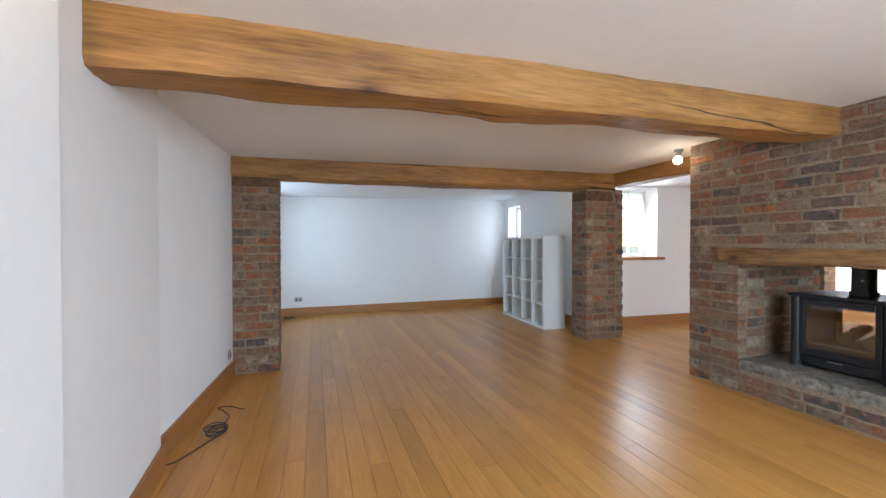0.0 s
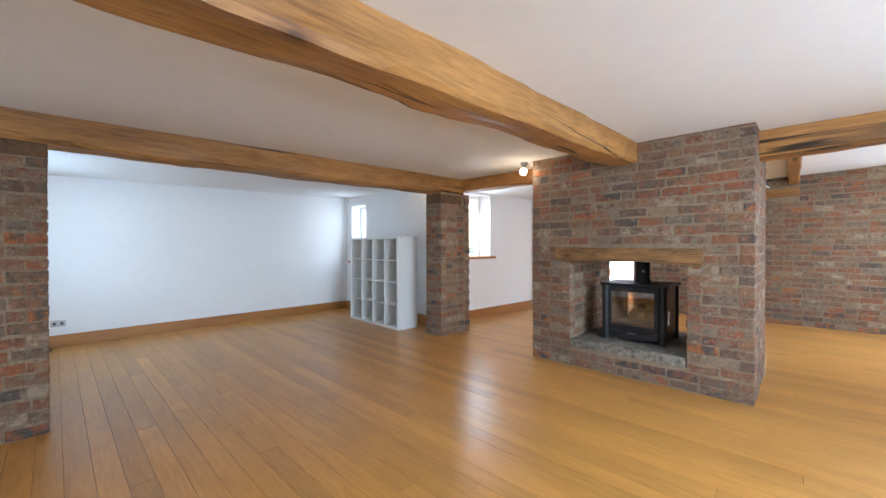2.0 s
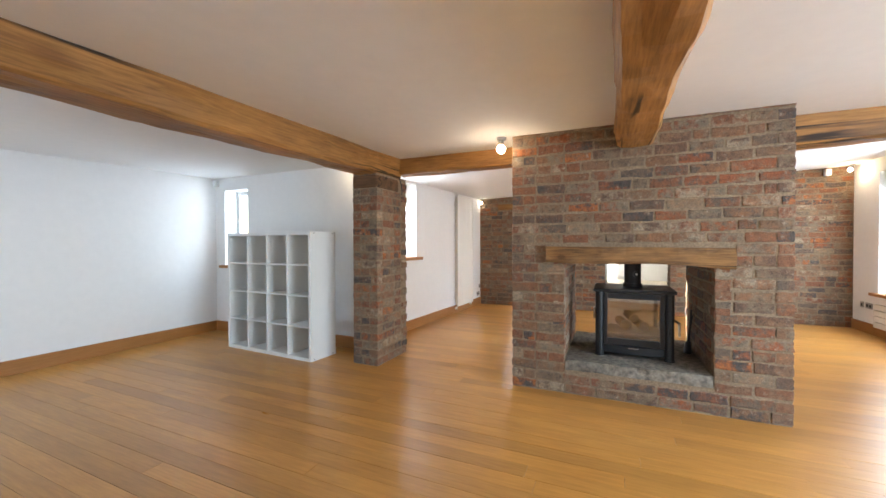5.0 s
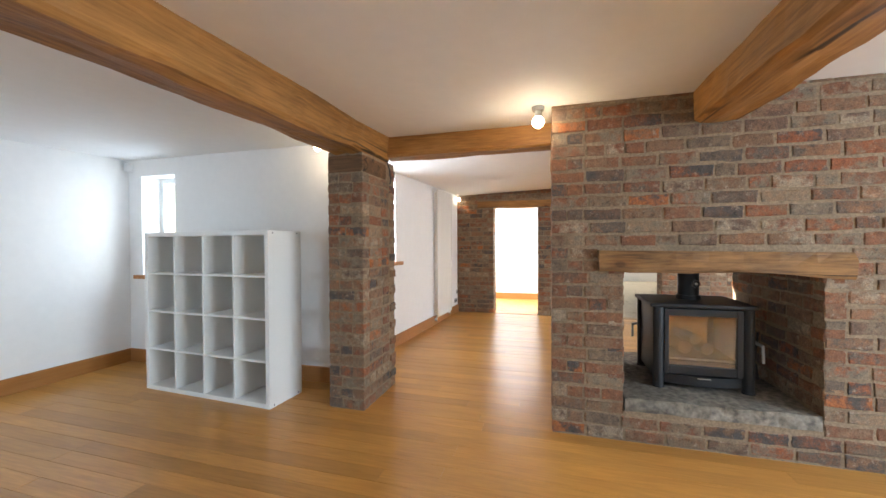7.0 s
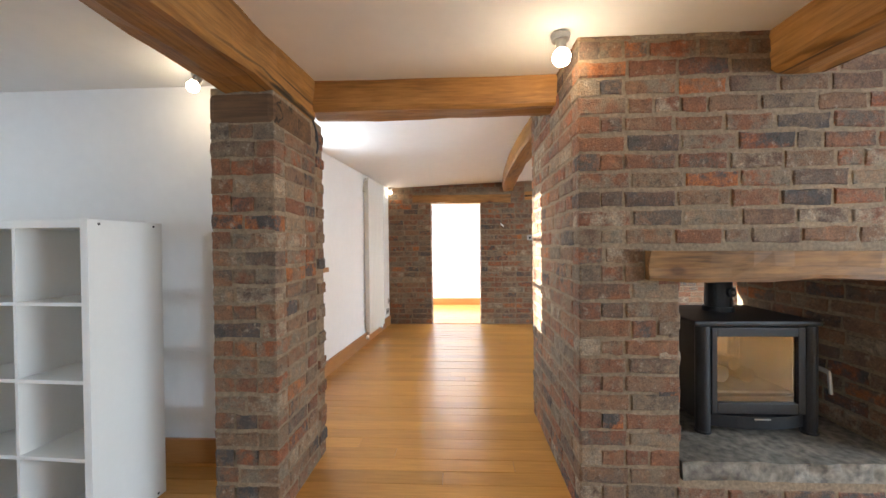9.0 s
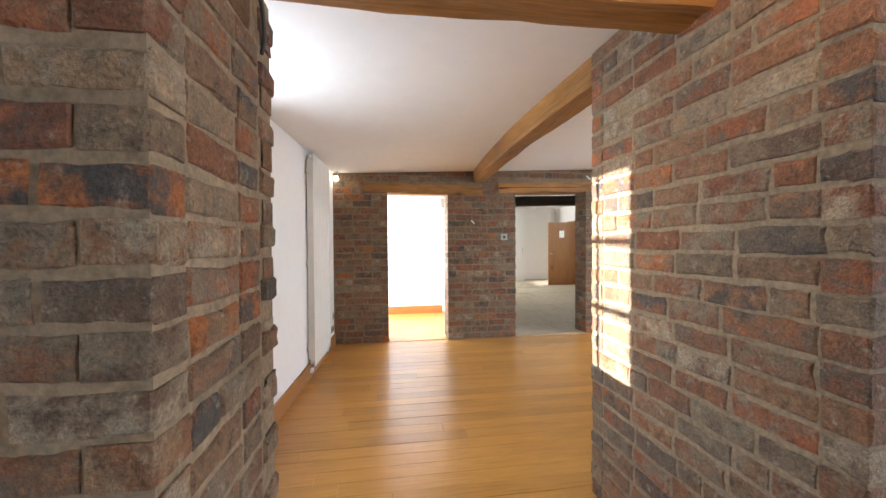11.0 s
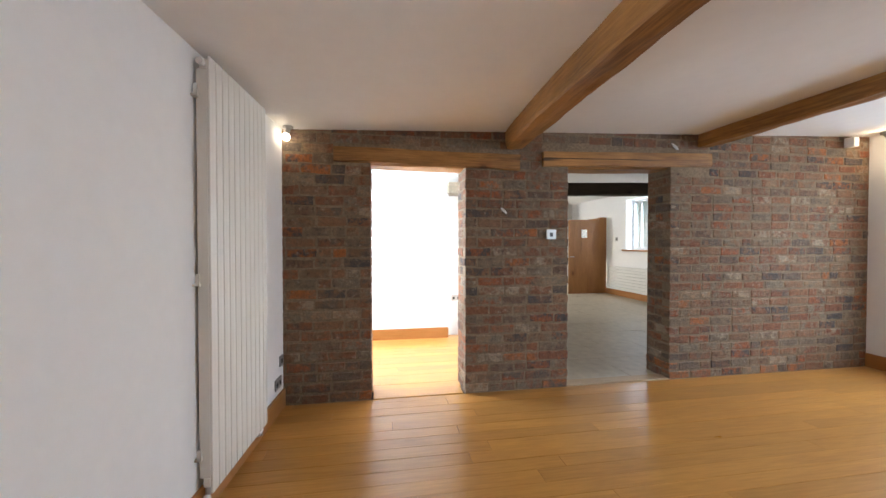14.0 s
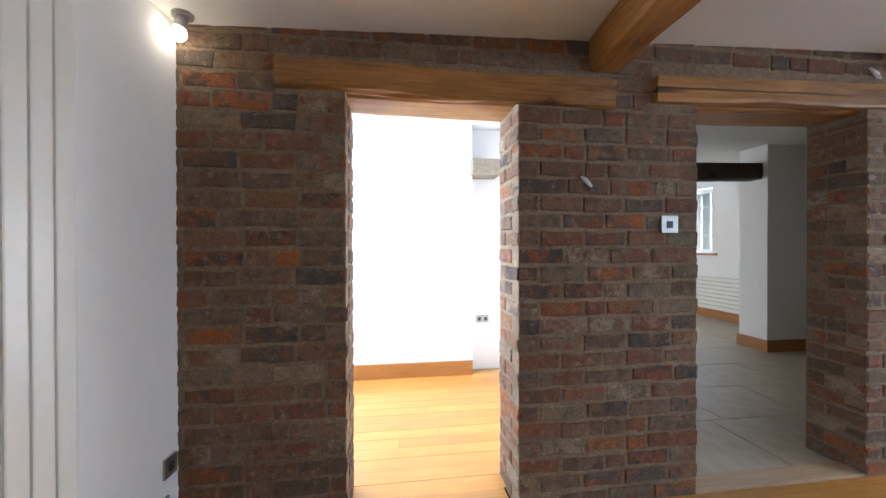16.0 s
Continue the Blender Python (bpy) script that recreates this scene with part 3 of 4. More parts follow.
beam("door_lintel", "inner oak lintel over a doorway", (7.88, 2.72, 2.09), (7.88, 3.95, 2.10), 0.27, 0.11, M_BEAM_Y, seed=11, rough=0.004)

# ---- chimney breast with a fireplace open on both sides ----
C0, C1, D0, D1 = 3.23, 4.41, 0.64, 2.67
O0, O1, OZ0, OZ1 = 1.115, 2.20, 0.30, 1.15
E = 0.0055
chimney = thing("chimney_breast", "free-standing old brick chimney with an open fireplace through it", "chimney", (3.82, 1.65, 0))
for lo, hi in (((C0 + E, D0 + E, 0), (C1 - E, O0 - E, 2.42)), ((C0 + E, O1 + E, 0), (C1 - E, D1 - E, 2.42)), ((C0 + E, O0 - E, OZ1 + 0.02), (C1 - E, O1 + E, 2.42)), ((C0 + E, O0 - E, 0), (C1 - E, O1 + E, 0.208))):
    part("core", boxes((lo, hi)), M_MORTAR, chimney)
chimney_front = brick_face((C0, D1), (0, -1), D1 - D0, 0.0, 2.33, (0.1, 0.1), 0, [(D1 - O1, D1 - O0, 0.2, 1.16), (0.31, 1.68, 1.145, 1.30)], seed=1)
chimney_north = brick_face((C1, D1), (-1, 0), C1 - C0, 0.0, 2.38, (0.1, 0.1), 1, seed=2)
chimney_south = brick_face((C0, D0), (1, 0), C1 - C0, 0.0, 2.44, (0.1, 0.1), 1, seed=3)
chimney_back = brick_face((C1, D0), (0, 1), D1 - D0, 0.0, 2.44, (0.1, 0.1), 0, [(O0 - D0, O1 - D0, 0.2, 1.16)], seed=4)
chimney_in = brick_face((C1, O0), (-1, 0), C1 - C0, OZ0, 1.16, (0.1, 0.1), 1, seed=5) + brick_face((C0, O1), (1, 0), C1 - C0, OZ0, 1.16, (0.1, 0.1), 1, seed=6)

beam("mantel_beam", "old weathered oak beam over the fireplace", (C0 + 0.04, 0.99, 1.213), (C0 + 0.04, 2.36, 1.225), 0.17, 0.14, M_MANTEL, seed=12, rough=0.014)
beam("mantel_beam", "old weathered oak beam over the fireplace", (C1 - 0.04, 0.95, 1.215), (C1 - 0.04, 2.33, 1.225), 0.15, 0.14, M_MANTEL, seed=13, rough=0.008)
bm = bmesh.new()
box(bm, (C0 - 0.005, O0 + 0.005, 0.212), (C1 + 0.005, O1 - 0.005, 0.298))
bmesh.ops.subdivide_edges(bm, edges=bm.edges, cuts=14, use_grid_fill=True)
for v in bm.verts:
    v.co += Vector((0.014 * noise.noise(v.co * 14), 0, 0.008 * noise.noise(v.co * 9) + 0.004 * noise.noise(v.co * 31)))
tagged(finish("hearth_slab", bm, M_STONE), "worn grey stone hearth slab with soot stains", "hearth")

# ---- brick piers ----
pier = thing("brick_pier", "slim reclaimed brick pier with a timber pad on top", "pier", (3.5, 4.27, 0))
PX0, PX1, PY0, PY1 = 3.17, 3.80, 4.12, 4.44
part("core", boxes(((PX0 + E, PY0 + E, 0), (PX1 - E, PY1 - E, 2.10))), M_MORTAR, pier)
pier_bricks = brick_face((PX0, PY1), (0, -1), PY1 - PY0, 0, 1.93, (0.1, 0.1), 0, seed=11) + brick_face((PX0, PY0), (1, 0), 0.5, 0, 1.93, (0.1, 0), 1, seed=12)
pier_bricks += brick_face((PX0 + 0.51, PY0 - 0.006), (1, 0), PX1 - PX0 - 0.51, 0, 2.09, (0, 0.1), 1, seed=13, course=0.079)
pier_bricks += brick_face((PX1, PY0), (0, 1), 0.62, 0, 2.09, (0.1, 0), 0, seed=14) + brick_face((PX1, PY1), (-1, 0), PX1 - PX0, 0, 1.93, (0.1, 0.1), 1, seed=15)
bm = bmesh.new()
box(bm, (PX0 - 0.004, PY0 - 0.004, 1.925), (PX0 + 0.46, PY1 + 0.004, 2.075), 0.032)
part("back_core", boxes(((3.68, PY1 - E, 0), (PX1 - E, PY1 + 0.42, 2.10))), M_MORTAR, pier)
part("timber_pad", bm, M_PAD, pier, "grey weathered oak pad")
QX0, QX1, QY0, QY1 = -1.165, -0.73, 4.17, 4.45
pier_w = thing("brick_pier", "reclaimed brick pier standing against the white wall", "pier", (-1.0, 4.3, 0))
part("core", boxes(((QX0, QY0 + E, 0), (QX1 - E, QY1 - E, 2.02))), M_MORTAR, pier_w)
pier_w_bricks = brick_face((QX0, QY0), (1, 0), QX1 - QX0, 0, 1.93, (0, 0.1), 0, seed=21) + brick_face((QX1, QY0), (0, 1), QY1 - QY0, 0, 1.93, (0.1, 0.1), 1, seed=22)
pier_w_bricks += brick_face((QX1, QY1), (-1, 0), QX1 - QX0, 0, 1.93, (0.1, 0), 0, seed=23)
bm = bmesh.new()
box(bm, (QX0, QY0 - 0.004, 1.925), (QX1 + 0.004, QY1 + 0.004, 2.03), 0.015)
part("timber_pad", bm, M_PAD, pier_w, "grey weathered oak pad")

# ---- the brick wall with two doorways ----
A0, A1, B0, B1 = 2.915, 3.74, 0.84, 1.92
wall_east = structure("wall_east", "old brick wall with two doorways", "wall", M_MORTAR,
                      ((EASTX + E, SOUTH - T, -0.25), (8.02, B0 - E, Z)), ((EASTX + E, B1 + E, -0.25), (8.02, A0 - E, Z)), ((EASTX + E, A1 + E, -0.25), (8.02, NORTH + T, Z)),
                      ((EASTX + E, B0 - E, 2.12), (8.02, B1 + E, Z)), ((EASTX + E, A0 - E, 2.09), (8.02, A1 + E, Z)))
L = NORTH - SOUTH
east_face = brick_face((EASTX, NORTH), (0, -1), L, 0, 2.54, (0, 0), 0,
                       [(NORTH - A1, NORTH - A0, 0, 2.04), (NORTH - B1, NORTH - B0, 0, 2.06), (NORTH - 4.05, NORTH - 2.41, 2.03, 2.17), (NORTH - 2.18, NORTH - 0.40, 2.07, 2.24)], seed=31)
jambs = brick_face((EASTX, A1), (1, 0), 0.32, 0, 2.04, (0.1, 0), 1, seed=32) + brick_face((8.02, A0), (-1, 0), 0.32, 0, 2.04, (0, 0.1), 1, seed=33)
jambs += brick_face((EASTX, B1), (1, 0), 0.32, 0, 2.06, (0.1, 0), 1, seed=34) + brick_face((8.02, B0), (-1, 0), 0.32, 0, 2.06, (0, 0.1), 1, seed=35)

# ---- white cube shelving unit ----
shelf = thing("cube_shelf", "white cube shelving unit, four by four, empty", "shelf unit", (2.99, 4.88, 0), 0)
shelf.matrix_basis = pose(2.99, 4.88, 0, 0, 0, -3.0)
SH, SD = 1.465, 0.385
for lo, hi in (((0, 0, 0), (SD, 0.038, SH)), ((0, SH - 0.038, 0), (SD, SH, SH))):
    side = part("side_panel", boxes((lo, hi), bevel=0.002), M_CUBE, shelf, local=True)
    for fx in (0.05, SD - 0.05):
        for fz in (0.02, SH - 0.02):
            part("cam_cap", rods(((fx, lo[1] - 0.0015, fz), (fx, hi[1] + 0.0015, fz), 0.006)), M_DARK, side, local=True)
for z0 in (0.0, SH - 0.038):
    part("top_panel" if z0 else "bottom_panel", boxes(((0, 0.038, z0), (SD, SH - 0.038, z0 + 0.038)), bevel=0.002), M_CUBE, shelf, local=True)
CELL = (SH - 2 * 0.038 - 3 * 0.016) / 4
for i in range(1, 4):
    z0 = 0.038 + i * CELL + (i - 1) * 0.016
    part("shelf_board", boxes(((0.003, 0.038, z0), (SD - 0.003, SH - 0.038, z0 + 0.016)), bevel=0.001), M_CUBE, shelf, local=True)
    for k in range(4):
        zz = 0.038 + k * (CELL + 0.016)
        part("divider", boxes(((0.004, z0, zz), (SD - 0.004, z0 + 0.016, zz + CELL))), M_CUBE, shelf, local=True)

# ---- wood-burning stove on the hearth ----
SX0, SX1, SY0, SY1, SZ0, SZ1 = 3.51, 4.02, 1.335, 1.96, 0.302, 0.908
stove = thing("wood_stove", "black double-sided wood-burning stove with glass doors on the stone hearth", "stove", (3.765, 1.648, 0.302))
part("top_plate", boxes(((SX0 - 0.02, SY0 - 0.02, SZ1 - 0.03), (SX1 + 0.02, SY1 + 0.02, SZ1)), bevel=0.012), M_IRON, stove)
part("base_box", boxes(((SX0 + 0.02, SY0 + 0.04, SZ0 + 0.05), (SX1 - 0.02, SY1 - 0.04, SZ0 + 0.19)), bevel=0.008), M_IRON, stove)
part("side_plate", boxes(((SX0 + 0.03, SY0 + 0.02, SZ0 + 0.05), (SX1 - 0.03, SY0 + 0.05, SZ1 - 0.03)), bevel=0.004), M_IRON, stove)
part("side_plate", boxes(((SX0 + 0.03, SY1 - 0.05, SZ0 + 0.05), (SX1 - 0.03, SY1 - 0.02, SZ1 - 0.03)), bevel=0.004), M_IRON, stove)
part("firebrick", boxes(((SX0 + 0.06, SY0 + 0.052, SZ0 + 0.19), (SX1 - 0.06, SY0 + 0.078, SZ1 - 0.1)), bevel=0.003), M_FIREBRICK, stove)
part("firebrick", boxes(((SX0 + 0.06, SY1 - 0.078, SZ0 + 0.19), (SX1 - 0.06, SY1 - 0.052, SZ1 - 0.1)), bevel=0.003), M_FIREBRICK, stove)
part("baffle", boxes(((SX0 + 0.05, SY0 + 0.06, SZ1 - 0.09), (SX1 - 0.05, SY1 - 0.06, SZ1 - 0.06))), M_IRON, stove)
for x in (SX0 + 0.005, SX1 - 0.005):
    for y in (SY0 + 0.035, SY1 - 0.035):
        post = part("corner_post", rods(((x, y, SZ0), (x, y, SZ1 - 0.028), 0.036, 0.036, 20)), M_IRON, stove, smooth=False)
        part("foot_ring", rods(((x, y, SZ0), (x, y, SZ0 + 0.012), 0.041, 0.041, 20)), M_IRON, post)


def bowed(x, s, y0, y1, z0, z1, out, thick):
    """A plate across the stove's front that bellies outwards."""
    bm = bmesh.new()
    steps = 12
    ys = [y0 + (y1 - y0) * i / steps for i in range(steps + 1)]
    belly = [s * out * (1 - (2 * i / steps - 1) ** 2) for i in range(steps + 1)]
    prism(bm, [(x + q, y) for y, q in zip(ys, belly)] + [(x - s * thick, y) for y in reversed(ys)], z0, z1)
    return bm


for x, s in ((SX0, -1), (SX1, 1)):
    y0, y1, z0, z1 = SY0 + 0.07, SY1 - 0.07, SZ0 + 0.105, SZ1 - 0.035
    g0, g1, h0, h1 = SY0 + 0.108, SY1 - 0.1, SZ0 + 0.165, SZ1 - 0.085
    xa, xb = sorted((x + s * 0.018, x - s * 0.012))
    door = part("stove_door", boxes(((xa, y0, z0), (xb, g0, z1)), ((xa, g1, z0), (xb, y1, z1)), ((xa, g0, h1), (xb, g1, z1)), ((xa, g0, z0), (xb, g1, h0)), bevel=0.005), M_IRON, stove)
    part("glass", boxes(((x - 0.002, g0, h0), (x + 0.002, g1, h1))), M_STOVEGLASS, door).visible_shadow = False
    ya = SY0 - 0.03 if s < 0 else SY1 + 0.03
    part("handle", rods(((x + s * 0.035, ya, 0.64), (x + s * 0.045, ya, 0.53), 0.009), ((x - s * 0.02, ya + s * -0.02, 0.655), (x + s * 0.035, ya, 0.64), 0.011)), M_STEEL, door, "bright steel handle")
    part("lip", bowed(x, s, y0, y1, SZ0 + 0.035, SZ0 + 0.1, 0.045, 0.03), M_IRON, stove)
    part("air_slider", boxes(((x + s * 0.045 - 0.006, 1.61, SZ0 + 0.088), (x + s * 0.045 + 0.006, 1.69, SZ0 + 0.094))), M_STEEL, stove)
flue = part("flue_pipe", rods(((3.82, 1.64, SZ1), (3.82, 1.64, 1.165), 0.072, 0.072, 28)), M_IRON, stove)
part("flue_collar", rods(((3.82, 1.64, SZ1), (3.82, 1.64, SZ1 + 0.03), 0.084, 0.084, 28)), M_IRON, flue)
knob = part("damper_knob", rods(((3.755, 1.615, 1.03), (3.735, 1.612, 1.03), 0.03, 0.028, 18)), M_IRON, flue, "round black damper knob")
part("damper_cap", rods(((3.735, 1.612, 1.03), (3.729, 1.611, 1.03), 0.011, 0.009, 12)), M_STEEL, knob, "small steel cap")
for i, (y, z, r) in enumerate(((1.55, 0.547, 0.045), (1.70, 0.552, 0.05), (1.63, 0.617, 0.042))):
    log = finish("log", rods(((3.70, y, z), (3.96, y + 0.05, z + 0.005), r, r * 0.9, 9)), M_LOG)
    tagged(log, "split log lying in the stove", "firewood", "logs in the stove")
bm = bmesh.new()
box(bm, (SX0 + 0.06, SY0 + 0.085, SZ0 + 0.185), (SX1 - 0.06, SY1 - 0.085, SZ0 + 0.203))
tagged(finish("ash_bed", bm, M_STONE), "grey ash bed in the stove", "ash")

# companion tools leaning on the inner side of the fireplace
tools = thing("fire_tools", "dark fireside brush and shovel leaning beside the stove", "fire tools", (3.95, 1.16, 0.3))
part("shovel", boxes(((3.93, 1.15, 0.298), (4.0, 1.165, 0.43)), bevel=0.004), M_DARK, tools)
part("shaft", rods(((3.965, 1.155, 0.41), (3.98, 1.135, 0.69), 0.008)), M_DARK, tools)
part("brush_head", rods(((3.88, 1.18, 0.298), (3.89, 1.175, 0.41), 0.035, 0.022, 10)), M_DARK, tools)
part("brush_shaft", rods(((3.89, 1.175, 0.40), (3.91, 1.14, 0.65), 0.008)), M_DARK, tools)

# ---- tall vertical radiator ----
rad = thing("vertical_radiator", "tall cream vertical panel radiator on the white wall", "radiator", (6.9, 4.5, 0.1))
RX0, RX1, RY = 6.40, 7.13, 4.497
n_rib = 11
for i in range(n_rib):
    x0 = RX0 + (RX1 - RX0) * i / n_rib
    part("rib", boxes(((x0 + 0.0025, RY - 0.014, 0.13), (x0 + (RX1 - RX0) / n_rib - 0.0025, RY, 2.26)), bevel=0.006), M_RAD, rad)
for z in (0.16, 2.2):
    part("header", boxes(((RX0 + 0.004, RY, z), (RX1 - 0.004, RY + 0.035, z + 0.045)), bevel=0.006), M_RAD, rad)
# Back panel deepened to fill the wall gap, showing cream instead of dark shade.
part("back_gap_filler", boxes(((RX0 + 0.006, RY + 0.001, 0.206), (RX1 - 0.006, RY + 0.05, 2.199))), M_RAD, rad)
for z in (0.3, 1.15, 2.06):
    for x in (RX0 + 0.03, RX1 - 0.04):
        part("bracket", boxes(((x - 0.05, RY + 0.036, z), (x, NORTH, z + 0.012)), ((x - 0.05, RY + 0.03, z), (x - 0.044, RY + 0.05, z + 0.06))), M_RAD, rad)
for x in (RX0 + 0.02, RX1 - 0.03):
    v = part("valve", rods(((x, RY + 0.02, 0.16), (x, RY + 0.02, 0.06), 0.012), ((x, RY + 0.02, 0.075), (x, NORTH - 0.02, 0.075), 0.009)), M_STEEL, rad, "chrome valve")
    part("valve_head", rods(((x - 0.01, RY + 0.02, 0.105), (x - 0.08, RY + 0.01, 0.105), 0.019, 0.016)), M_WHITE, v)
part("air_vent", rods(((RX0 - 0.025, RY + 0.02, 2.225), (RX0 + 0.01, RY + 0.02, 2.225), 0.016)), M_WHITE, rad)

# ---- low radiators ----


def low_radiator(x0, x1, y, out, z0, z1, label, slats):
    ob = thing("panel_radiator", label, "radiator", ((x0 + x1) / 2, y, z0))
    ya, yb = sorted((y + out * 0.05, y + out * 0.1))
    step = (z1 - z0) / slats
    for i in range(slats):
        part("slat", boxes(((x0, ya, z0 + i * step + 0.003), (x1, yb, z0 + (i + 1) * step - 0.003)), bevel=0.006), M_RAD, ob)
    yc, yd = sorted((y, y + out * 0.055))
    for x in (x0 + 0.15, x1 - 0.15):
        part("bracket", boxes(((x - 0.03, yc, z0 + 0.04), (x + 0.03, yd, z1 - 0.04))), M_RAD, ob)
    return ob


low_radiator(5.4, 7.0, SOUTH, 1, 0.14, 0.47, "low cream radiator with flat bars under the wide window", 4)
low_radiator(11.3, 13.47, -2.42, 1, 0.17, 0.76, "long cream radiator with flat horizontal bars", 8)


# ---- ceiling spot lamps, all lit ----
def spot(x, y, z, dx, dy, power, label, globe=0.045):
    ob = thing("ceiling_lamp", label, "lamp", (x, y, z), group="small ceiling lamps")
    part("rose", rods(((x, y, z), (x, y, z - 0.025), 0.045, 0.04, 20)), M_STEEL, ob)
    hx, hy, hz = x + dx, y + dy, z - 0.075
    part("socket", rods(((x, y, z - 0.02), (hx, hy, hz), 0.022, 0.026, 16)), M_STEEL, ob)
    bm = bmesh.new()
    n = Vector((dx, dy, -0.075)).normalized()
    c = Vector((hx, hy, hz)) + n * globe * 0.8
    ball(bm, c, globe)
    bulb = part("bulb", bm, M_BULB, ob, "lit clear bulb", smooth=True)
    bulb.visible_shadow = False
    d = bpy.data.lights.new("lamp_light", "POINT")
    d.energy, d.color, d.shadow_soft_size = power, (1.0, 0.72, 0.42), globe
    lamp = new("lamp_light", d)
    lamp.location = c
    return ob


spot(3.19, 2.76, 2.30, -0.01, 0.0, 1.1, "steel ceiling lamp with a lit globe bulb by the chimney", 0.042)
spot(3.46, 4.69, 2.32, -0.03, 0.01, 0.25, "steel ceiling lamp lit behind the brick pier", 0.032)
spot(7.63, 4.40, 2.315, -0.005, 0.01, 0.05, "steel spot lamp lit in the wall corner", 0.03)
spot(7.50, SOUTH + 0.12, 2.51, -0.06, 0.04, 0.8, "steel spot lamp lit in the wall corner", 0.03)
spot(-1.02, 0.84, 2.20, -0.03, 0.03, 1.3, "steel spot lamp lit near the white wall", 0.03)
tagged(finish("wall_sensor", boxes(((7.60, SOUTH + 0.30, 2.38), (7.69, SOUTH + 0.37, 2.48)), bevel=0.008), M_WHITE), "small white sensor box on the brick wall", "sensor")
tagged(finish("corner_sensor", boxes(((WX - 0.07, FAR - 0.09, 2.2), (WX - 0.005, FAR - 0.02, 2.29)), bevel=0.012), M_WHITE), "small white corner sensor under the ceiling", "sensor")


# ---- sockets and switches ----
def socket(lo, hi, n, label, double=True):
    """A steel plate on a wall; n: plan direction out of the wall."""
    mid = [(a + b) / 2 for a, b in zip(lo, hi)]
    ob = thing("wall_socket", label, "socket", mid)
    part("plate", boxes((lo, hi), bevel=0.002), M_STEEL, ob)
    run = 1 if abs(n[0]) > 0.5 else 0
    half = (hi[run] - lo[run]) / 2
    for k in ((-0.5, 0.5) if double else (0.0,)):
        a, b = list(mid), list(mid)
        a[run] += k * half - 0.016
        b[run] += k * half + 0.016
        a[2] -= 0.02
        b[2] += 0.016
        ax = 1 - run
        face = hi[ax] if n[ax] > 0 else lo[ax]
        a[ax], b[ax] = sorted((face - n[ax] * 0.002, face + n[ax] * 0.003))
        part("insert", boxes((tuple(a), tuple(b))), M_DARK, ob)
    return ob


socket((-1.176, 4.0, 0.2), (-1.162, 4.09, 0.29), (1, 0), "dark single socket above the skirting", False)
socket((-0.74, FAR - 0.01, 0.26), (-0.60, FAR, 0.345), (0, -1), "steel double socket on the white wall")
north = socket((7.49, NORTH - 0.01, 0.2), (7.63, NORTH, 0.285), (0, -1), "steel double socket above the skirting")
north["on_north"] = 1
north = socket((7.60, NORTH - 0.01, 0.36), (7.68, NORTH, 0.445), (0, -1), "steel single socket on the white wall", False)
north["on_north"] = 1
socket((7.42, SOUTH, 0.36), (7.50, SOUTH + 0.01, 0.445), (0, 1), "steel blank plate on the white wall", False)
socket((7.22, SOUTH, 0.36), (7.37, SOUTH + 0.01, 0.445), (0, 1), "steel double socket on the white wall")
socket((9.89, 2.48, 0.5), (9.90, 2.62, 0.585), (-1, 0), "steel double socket in the bright room")
socket((13.25, -2.42, 1.42), (13.34, -2.41, 1.51), (0, 1), "steel light switch on the kitchen wall", False)
socket((7.684, 2.05, 1.395), (7.70, 2.145, 1.485), (-1, 0), "steel key switch plate on the brick wall", False)

# old plaster splashes left on the brick wall
for y, z, w, h in ((2.555, 1.655, 0.04, 0.04), (0.80, 2.31, 0.05, 0.045)):
    bm = bmesh.new()
    bmesh.ops.create_icosphere(bm, subdivisions=3, radius=1.0)
    for v in bm.verts:
        v.co *= 1 + 0.45 * noise.noise(v.co * 1.8 + Vector((y, z, 0)))
        v.co = Vector((7.694 + v.co.x * 0.012, y + v.co.y * w * 0.6 + v.co.z * w * 0.35, z + v.co.z * h * 0.6 + v.co.y * h * 0.3))
    tagged(finish("plaster_splash", bm, M_PLASTER), "white plaster splash stuck to the brick wall", "plaster splash")

# ---- cables on the floor ----


def cable(name, label, points, r=0.004):
    cu = bpy.data.curves.new(name, "CURVE")
    cu.dimensions, cu.bevel_depth, cu.bevel_resolution = "3D", r, 2
    sp = cu.splines.new("NURBS")
    sp.points.add(len(points) - 1)
    for p, q in zip(sp.points, points):
        p.co = (*q, 1)
    sp.use_endpoint_u, sp.order_u = True, 4
    cu.materials.append(M_DARK)
    return tagged(new(name, cu), label, "cable")


coil = [(-1.21, 2.46, 0.05), (-1.2, 2.5, 0.006), (-1.12, 2.62, 0.005), (-1.05, 2.76, 0.005)]
for i in range(26):
    a = i * 0.95
    coil.append((-1.03 + (0.075 + 0.02 * math.sin(i * 1.7)) * math.cos(a), 2.88 + (0.085 + 0.025 * math.cos(i * 2.3)) * math.sin(a), 0.006 + 0.0016 * i))
coil += [(-1.0, 3.0, 0.02), (-0.98, 3.12, 0.006), (-1.06, 3.26, 0.005), (-1.15, 3.34, 0.005), (-1.02, 3.36, 0.005), (-0.94, 3.24, 0.005), (-0.9, 3.2, 0.02)]
cable("cable", "tangled black cable lying on the oak floor", coil)
cable("lamp_cable", "grey cable running down the top of the brick pier", [(3.63, 4.115, 2.09), (3.645, 4.1, 2.04), (3.66, 4.1, 1.98), (3.672, 4.1, 1.93), (3.67, 4.11, 1.9)], 0.006)
